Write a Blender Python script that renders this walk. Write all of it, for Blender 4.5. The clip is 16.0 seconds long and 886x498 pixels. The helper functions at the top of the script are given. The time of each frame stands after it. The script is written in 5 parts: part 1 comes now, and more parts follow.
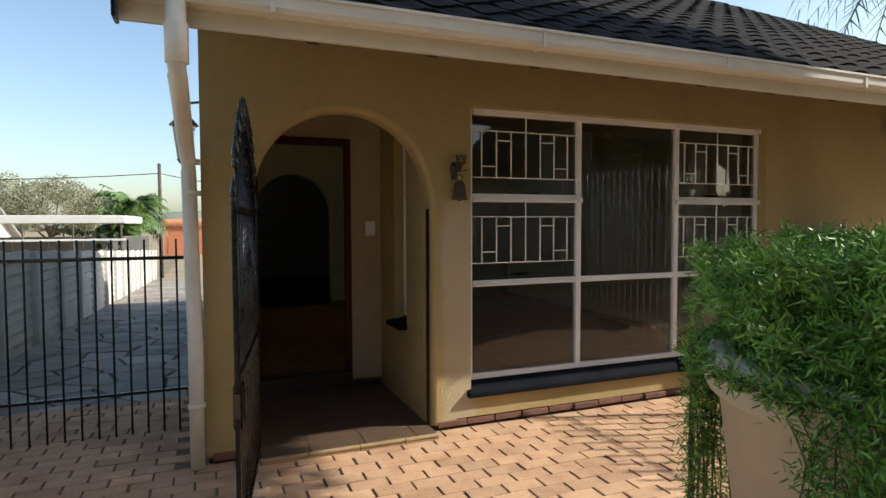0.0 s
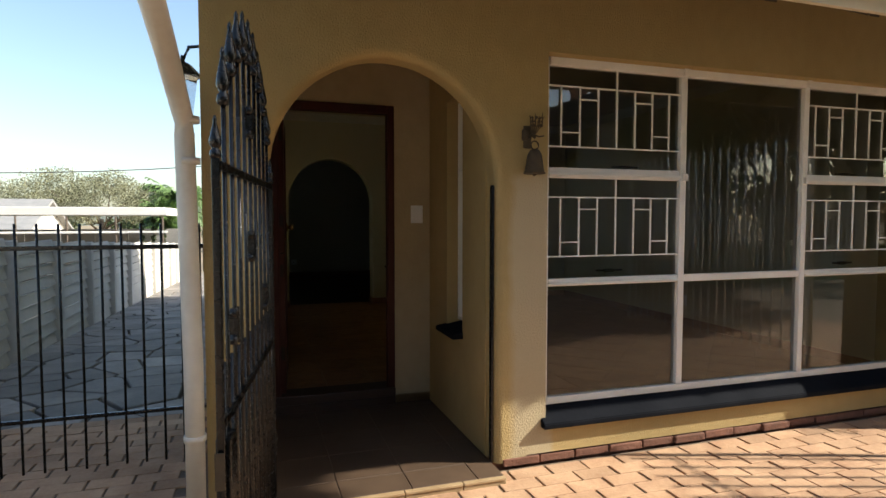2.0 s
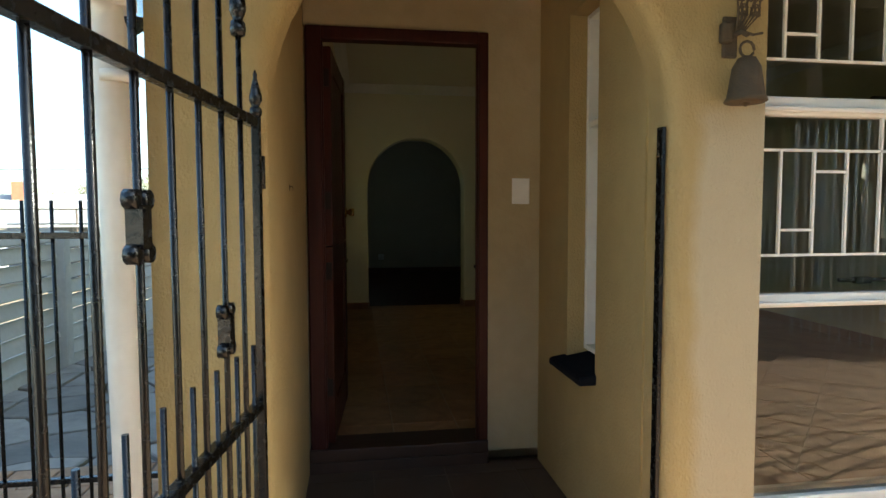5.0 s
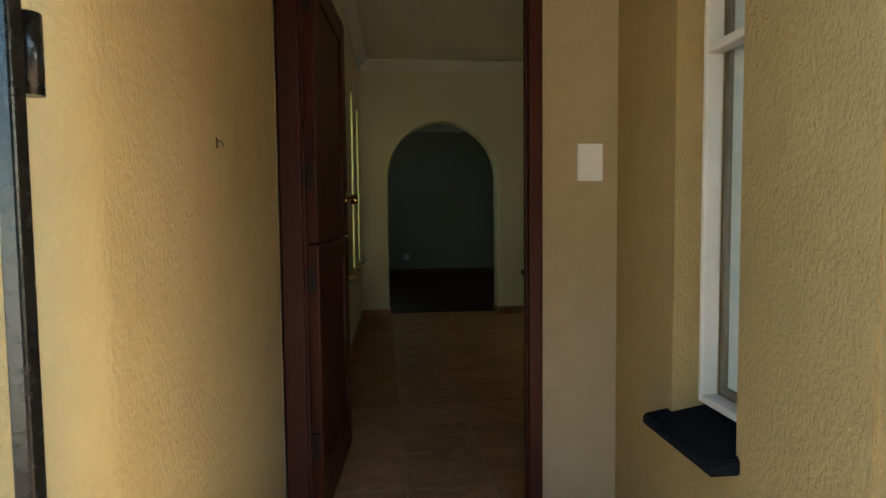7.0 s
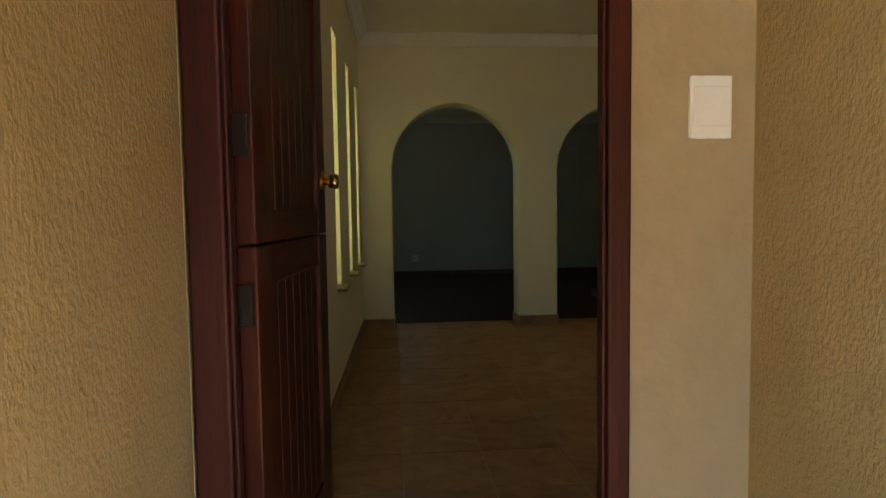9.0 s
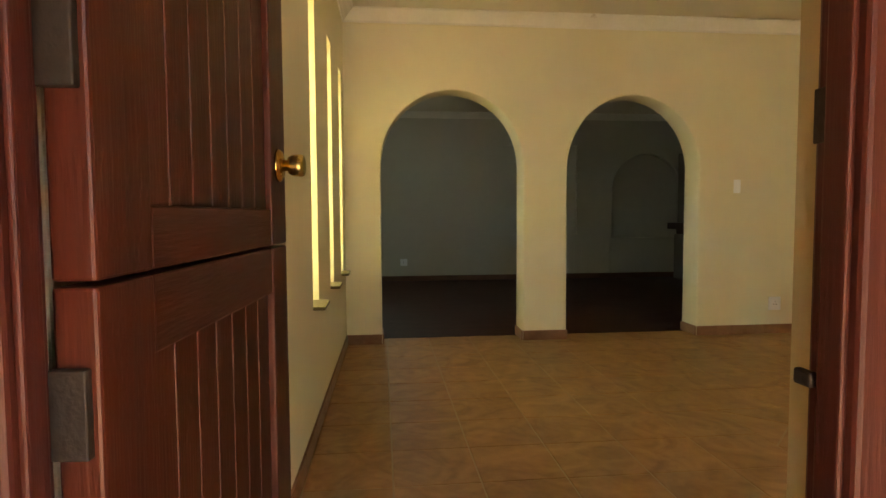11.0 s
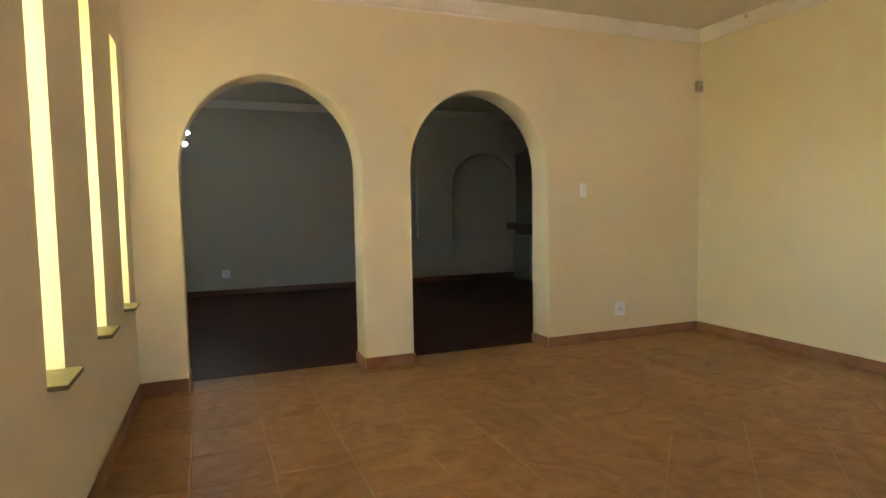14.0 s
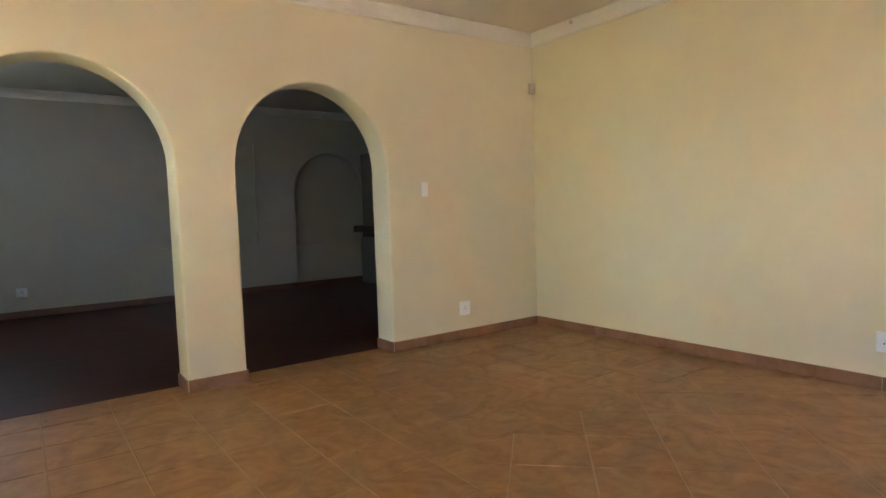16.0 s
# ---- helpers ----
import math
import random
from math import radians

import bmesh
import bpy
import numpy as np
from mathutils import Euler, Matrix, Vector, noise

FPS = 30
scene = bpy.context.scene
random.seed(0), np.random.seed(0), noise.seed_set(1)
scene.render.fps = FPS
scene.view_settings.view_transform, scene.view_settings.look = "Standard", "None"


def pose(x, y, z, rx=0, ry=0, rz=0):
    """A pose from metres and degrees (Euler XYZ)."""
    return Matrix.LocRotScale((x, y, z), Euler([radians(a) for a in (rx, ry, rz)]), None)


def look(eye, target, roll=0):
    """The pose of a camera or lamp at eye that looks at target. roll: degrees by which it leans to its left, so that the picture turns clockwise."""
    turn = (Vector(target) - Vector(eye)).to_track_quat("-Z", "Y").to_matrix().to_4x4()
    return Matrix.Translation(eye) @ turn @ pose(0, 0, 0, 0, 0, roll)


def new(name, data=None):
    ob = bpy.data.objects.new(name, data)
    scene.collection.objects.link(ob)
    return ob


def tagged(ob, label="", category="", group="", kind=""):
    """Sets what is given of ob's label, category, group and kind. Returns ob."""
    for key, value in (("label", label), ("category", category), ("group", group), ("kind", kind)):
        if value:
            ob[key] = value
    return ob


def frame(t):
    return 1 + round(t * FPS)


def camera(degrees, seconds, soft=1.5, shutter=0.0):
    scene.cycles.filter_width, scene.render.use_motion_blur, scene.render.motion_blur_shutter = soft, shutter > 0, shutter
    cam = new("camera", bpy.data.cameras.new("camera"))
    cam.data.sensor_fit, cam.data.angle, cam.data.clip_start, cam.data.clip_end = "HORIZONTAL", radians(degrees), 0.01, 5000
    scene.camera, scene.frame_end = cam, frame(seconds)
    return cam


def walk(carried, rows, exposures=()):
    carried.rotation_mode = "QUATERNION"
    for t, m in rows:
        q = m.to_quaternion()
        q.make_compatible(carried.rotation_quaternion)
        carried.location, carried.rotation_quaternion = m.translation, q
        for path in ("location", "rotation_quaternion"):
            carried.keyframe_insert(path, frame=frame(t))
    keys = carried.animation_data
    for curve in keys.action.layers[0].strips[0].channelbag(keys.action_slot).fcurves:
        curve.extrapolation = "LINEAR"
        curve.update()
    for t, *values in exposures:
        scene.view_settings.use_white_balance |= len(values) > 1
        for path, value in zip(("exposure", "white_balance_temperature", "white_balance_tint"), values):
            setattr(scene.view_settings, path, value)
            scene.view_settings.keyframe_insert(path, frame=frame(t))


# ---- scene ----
cam = camera(74.4, 16.0)
PATH = [
    (0, (-0.443, -3.718, 1.344), (0.304, -1.864, 1.255), -0.2),
    (0.5, (-0.4, -3.503, 1.328), (0.313, -1.637, 1.233), -0.0),
    (1, (-0.371, -3.276, 1.294), (0.318, -1.401, 1.197), -0.1),
    (1.5, (-0.315, -3.05, 1.285), (0.34, -1.163, 1.184), 0.0),
    (2, (-0.254, -2.851, 1.267), (0.361, -0.95, 1.163), 0.0),
    (2.5, (-0.196, -2.649, 1.251), (0.378, -0.736, 1.139), 0.1),
    (3, (-0.136, -2.443, 1.227), (0.391, -0.517, 1.117), 0.0),
    (3.5, (-0.079, -2.227, 1.209), (0.389, -0.286, 1.099), 0.1),
    (3.7, (-0.062, -2.143, 1.203), (0.378, -0.195, 1.092), 0.2),
    (6, (0.126, -1.169, 1.156), (0.36, 0.813, 1.035), -0.4),
    (6.5, (0.152, -0.942, 1.13), (0.368, 1.043, 1.012), -0.3),
    (7, (0.166, -0.732, 1.13), (0.361, 1.255, 1.009), -0.6),
    (7.5, (0.17, -0.537, 1.119), (0.348, 1.451, 0.998), -0.5),
    (8, (0.176, -0.34, 1.094), (0.345, 1.649, 0.976), -0.4),
    (8.5, (0.205, -0.131, 1.082), (0.369, 1.858, 0.963), -0.5),
    (9, (0.222, 0.053, 1.092), (0.382, 2.043, 0.971), -0.8),
    (11.3, (0.201, 0.767, 1.096), (0.423, 2.752, 0.98), -0.3),
    (11.5, (0.201, 0.815, 1.098), (0.437, 2.798, 0.984), -0.4),
    (12, (0.208, 0.942, 1.104), (0.506, 2.917, 0.99), -0.4),
    (12.5, (0.225, 1.08, 1.125), (0.641, 3.033, 1.004), -0.5),
    (13, (0.269, 1.199, 1.141), (0.808, 3.121, 1.015), -0.7),
    (13.5, (0.323, 1.289, 1.16), (0.966, 3.178, 1.029), -0.9),
    (14, (0.36, 1.359, 1.188), (1.098, 3.212, 1.051), -1.0),
    (14.5, (0.39, 1.427, 1.175), (1.247, 3.23, 1.044), -1.1),
    (15, (0.43, 1.484, 1.181), (1.406, 3.224, 1.047), -1.4),
    (15.5, (0.468, 1.535, 1.146), (1.562, 3.204, 1.019), -1.5),
    (16, (0.552, 1.503, 1.158), (1.724, 3.118, 1.022), -1.9),
]

EXPO = [(0.0, 0.60, 6500, 6), (2.0, 0.95, 6600, 6), (3.5, 1.45, 6500, 4), (6.0, 2.48, 6000, -6), (7.5, 3.06, 6000, -6), (8.3, 3.3, 6100, -5), (9.2, 3.72, 6600, 3), (11.3, 5.62, 7600, 11),
        (12.5, 6.12, 6800, 12), (14.0, 5.7, 6500, 19), (15.2, 5.88, 6000, 22), (16.0, 5.88, 5700, 24)]
walk(cam, [(t, look(*p)) for t, *p in PATH], EXPO)

# ---- world, sun, lamps ----
SUN_E, SUN_A = 35.0, 18.6      # elevation; degrees in front of the facade's line, from the east
world = bpy.data.worlds.new("sky")
scene.world = world
world.use_nodes = True
wn = world.node_tree.nodes
sky = wn.new("ShaderNodeTexSky")
sky.sky_type, sky.sun_disc = "NISHITA", False
sky.sun_elevation, sky.sun_rotation = radians(SUN_E), radians(90 + SUN_A)
sky.air_density, sky.dust_density = 1.0, 1.6
world.node_tree.links.new(sky.outputs[0], wn["Background"].inputs[0])
wn["Background"].inputs[1].default_value = 0.15

sun_way = Vector((math.cos(radians(SUN_E)) * math.cos(radians(SUN_A)),
                  -math.cos(radians(SUN_E)) * math.sin(radians(SUN_A)), math.sin(radians(SUN_E))))
sun = bpy.data.lights.new("sun", "SUN")
sun.energy, sun.angle, sun.color = 5.0, radians(0.6), (1.0, 0.93, 0.82)
new("sun", sun).matrix_world = look(sun_way * 40, (0, 0, 0))


def window_light(name, at, to, w, h, watts, colour):
    lamp = bpy.data.lights.new(name, "AREA")
    lamp.shape, lamp.size, lamp.size_y, lamp.energy, lamp.color = "RECTANGLE", w, h, watts, colour
    new(name, lamp).matrix_world = look(at, to)


window_light("window_daylight", (2.7, 0.34, 1.2), (2.7, 2.0, 1.0), 2.7, 1.8, 0.13, (1.0, 0.95, 0.88))
for y in (3.53, 4.32, 5.07):
    window_light("slit_daylight", (-0.375, y, 1.4), (1.0, y, 1.38), 0.17, 1.4, 0.10, (1.0, 0.86, 0.34))

# weak lamp at an unseen, assumed window, to light the back room from the left
window_light("assumed_window_daylight", (-0.12, 7.2, 1.6), (2.0, 7.4, 1.3), 0.6, 0.6, 0.0016, (0.84, 1.0, 0.92))


# ---- materials ----
def mat(name, c1, c2, rough=0.7, scale=3.0, fine=40.0, bump=0.0, bscale=60.0, metal=0.0, stretch=(1, 1, 1),
        vary=0.0, coat=0.0, warp=0.0, wear=None, wear_at=0.62, spec=0.5):
    m = bpy.data.materials.new(name)
    m.use_nodes = True
    nt = m.node_tree
    n, l = nt.nodes, nt.links
    b = n["Principled BSDF"]
    geo = n.new("ShaderNodeNewGeometry")
    mp = n.new("ShaderNodeMapping")
    mp.inputs["Scale"].default_value = stretch
    l.new(geo.outputs["Position"], mp.inputs[0])
    big, small = n.new("ShaderNodeTexNoise"), n.new("ShaderNodeTexNoise")
    big.inputs["Scale"].default_value, small.inputs["Scale"].default_value = scale, fine
    big.inputs["Detail"].default_value, small.inputs["Detail"].default_value = 5, 4
    big.inputs["Distortion"].default_value = warp
    l.new(mp.outputs[0], big.inputs[0]), l.new(mp.outputs[0], small.inputs[0])
    add = n.new("ShaderNodeMath")
    add.operation = "MULTIPLY_ADD"
    add.inputs[1].default_value = 0.45
    l.new(small.outputs[0], add.inputs[0]), l.new(big.outputs[0], add.inputs[2])
    ramp = n.new("ShaderNodeMapRange")
    ramp.inputs[1].default_value, ramp.inputs[2].default_value = 0.45, 1.0
    l.new(add.outputs[0], ramp.inputs[0])
    mix = n.new("ShaderNodeMix")
    mix.data_type = "RGBA"
    mix.inputs[6].default_value, mix.inputs[7].default_value = (*c1, 1), (*c2, 1)
    l.new(ramp.outputs[0], mix.inputs[0])
    col = mix.outputs[2]
    if vary:
        info, hsv, vr = n.new("ShaderNodeObjectInfo"), n.new("ShaderNodeHueSaturation"), n.new("ShaderNodeMapRange")
        isl = n.new("ShaderNodeMath")
        isl.operation = "ADD"
        l.new(info.outputs["Random"], isl.inputs[0]), l.new(geo.outputs["Random Per Island"], isl.inputs[1])
        fr = n.new("ShaderNodeMath")
        fr.operation = "FRACT"
        l.new(isl.outputs[0], fr.inputs[0])
        vr.inputs[3].default_value, vr.inputs[4].default_value = 1 - vary, 1 + vary
        l.new(fr.outputs[0], vr.inputs[0]), l.new(vr.outputs[0], hsv.inputs["Value"]), l.new(col, hsv.inputs["Color"])
        col = hsv.outputs[0]
    if wear:
        wn_, wr, wm = n.new("ShaderNodeTexNoise"), n.new("ShaderNodeMapRange"), n.new("ShaderNodeMix")
        wn_.inputs["Scale"].default_value, wn_.inputs["Detail"].default_value = scale * 2.3, 8
        wr.inputs[1].default_value, wr.inputs[2].default_value = wear_at, wear_at + 0.08
        wm.data_type = "RGBA"
        l.new(mp.outputs[0], wn_.inputs[0]), l.new(wn_.outputs[0], wr.inputs[0]), l.new(wr.outputs[0], wm.inputs[0])
        l.new(col, wm.inputs[6])
        wm.inputs[7].default_value = (*wear, 1)
        col = wm.outputs[2]
    l.new(col, b.inputs["Base Color"])
    rr = n.new("ShaderNodeMapRange")
    rr.inputs[3].default_value, rr.inputs[4].default_value = max(rough - 0.08, 0.02), min(rough + 0.08, 1)
    l.new(small.outputs[0], rr.inputs[0]), l.new(rr.outputs[0], b.inputs["Roughness"])
    b.inputs["Metallic"].default_value, b.inputs["Coat Weight"].default_value = metal, coat
    b.inputs["Specular IOR Level"].default_value = spec
    if bump:
        bn, bu = n.new("ShaderNodeTexNoise"), n.new("ShaderNodeBump")
        bn.inputs["Scale"].default_value, bn.inputs["Detail"].default_value = bscale, 3
        bu.inputs["Strength"].default_value, bu.inputs["Distance"].default_value = bump, 0.01
        l.new(mp.outputs[0], bn.inputs[0]), l.new(bn.outputs[0], bu.inputs["Height"]), l.new(bu.outputs[0], b.inputs["Normal"])
    return m


def glass(name, colour, rough=0.0):
    m = bpy.data.materials.new(name)
    m.use_nodes = True
    b = m.node_tree.nodes["Principled BSDF"]
    b.inputs["Base Color"].default_value, b.inputs["Roughness"].default_value = (*colour, 1), rough
    b.inputs["Transmission Weight"].default_value, b.inputs["IOR"].default_value = 1.0, 1.52
    return m


def glowing(name, colour, power):
    m = bpy.data.materials.new(name)
    m.use_nodes = True
    b = m.node_tree.nodes["Principled BSDF"]
    b.inputs["Emission Color"].default_value, b.inputs["Emission Strength"].default_value = (*colour, 1), power
    return m


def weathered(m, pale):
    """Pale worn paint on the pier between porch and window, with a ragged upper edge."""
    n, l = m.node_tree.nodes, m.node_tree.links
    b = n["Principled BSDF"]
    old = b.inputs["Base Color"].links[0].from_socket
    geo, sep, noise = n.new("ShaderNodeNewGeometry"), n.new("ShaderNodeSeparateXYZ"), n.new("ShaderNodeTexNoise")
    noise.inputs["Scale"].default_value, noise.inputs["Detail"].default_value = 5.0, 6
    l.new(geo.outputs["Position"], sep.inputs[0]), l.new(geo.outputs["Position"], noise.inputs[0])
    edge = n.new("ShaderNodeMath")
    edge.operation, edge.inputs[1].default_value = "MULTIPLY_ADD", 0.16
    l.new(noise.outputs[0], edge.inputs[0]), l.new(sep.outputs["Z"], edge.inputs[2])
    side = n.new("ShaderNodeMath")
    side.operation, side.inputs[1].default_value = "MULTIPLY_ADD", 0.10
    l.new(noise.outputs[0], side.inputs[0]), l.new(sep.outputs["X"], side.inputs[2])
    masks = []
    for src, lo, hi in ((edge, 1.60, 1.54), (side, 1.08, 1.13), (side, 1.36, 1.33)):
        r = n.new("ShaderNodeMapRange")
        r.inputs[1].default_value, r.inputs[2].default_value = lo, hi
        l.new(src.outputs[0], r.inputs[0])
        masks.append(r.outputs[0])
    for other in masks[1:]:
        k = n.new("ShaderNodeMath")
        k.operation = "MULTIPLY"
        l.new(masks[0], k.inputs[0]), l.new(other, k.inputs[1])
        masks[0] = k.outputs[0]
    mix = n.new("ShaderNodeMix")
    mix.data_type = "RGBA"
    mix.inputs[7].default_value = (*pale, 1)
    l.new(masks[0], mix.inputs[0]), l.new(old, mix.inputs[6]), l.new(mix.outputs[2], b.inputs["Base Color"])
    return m


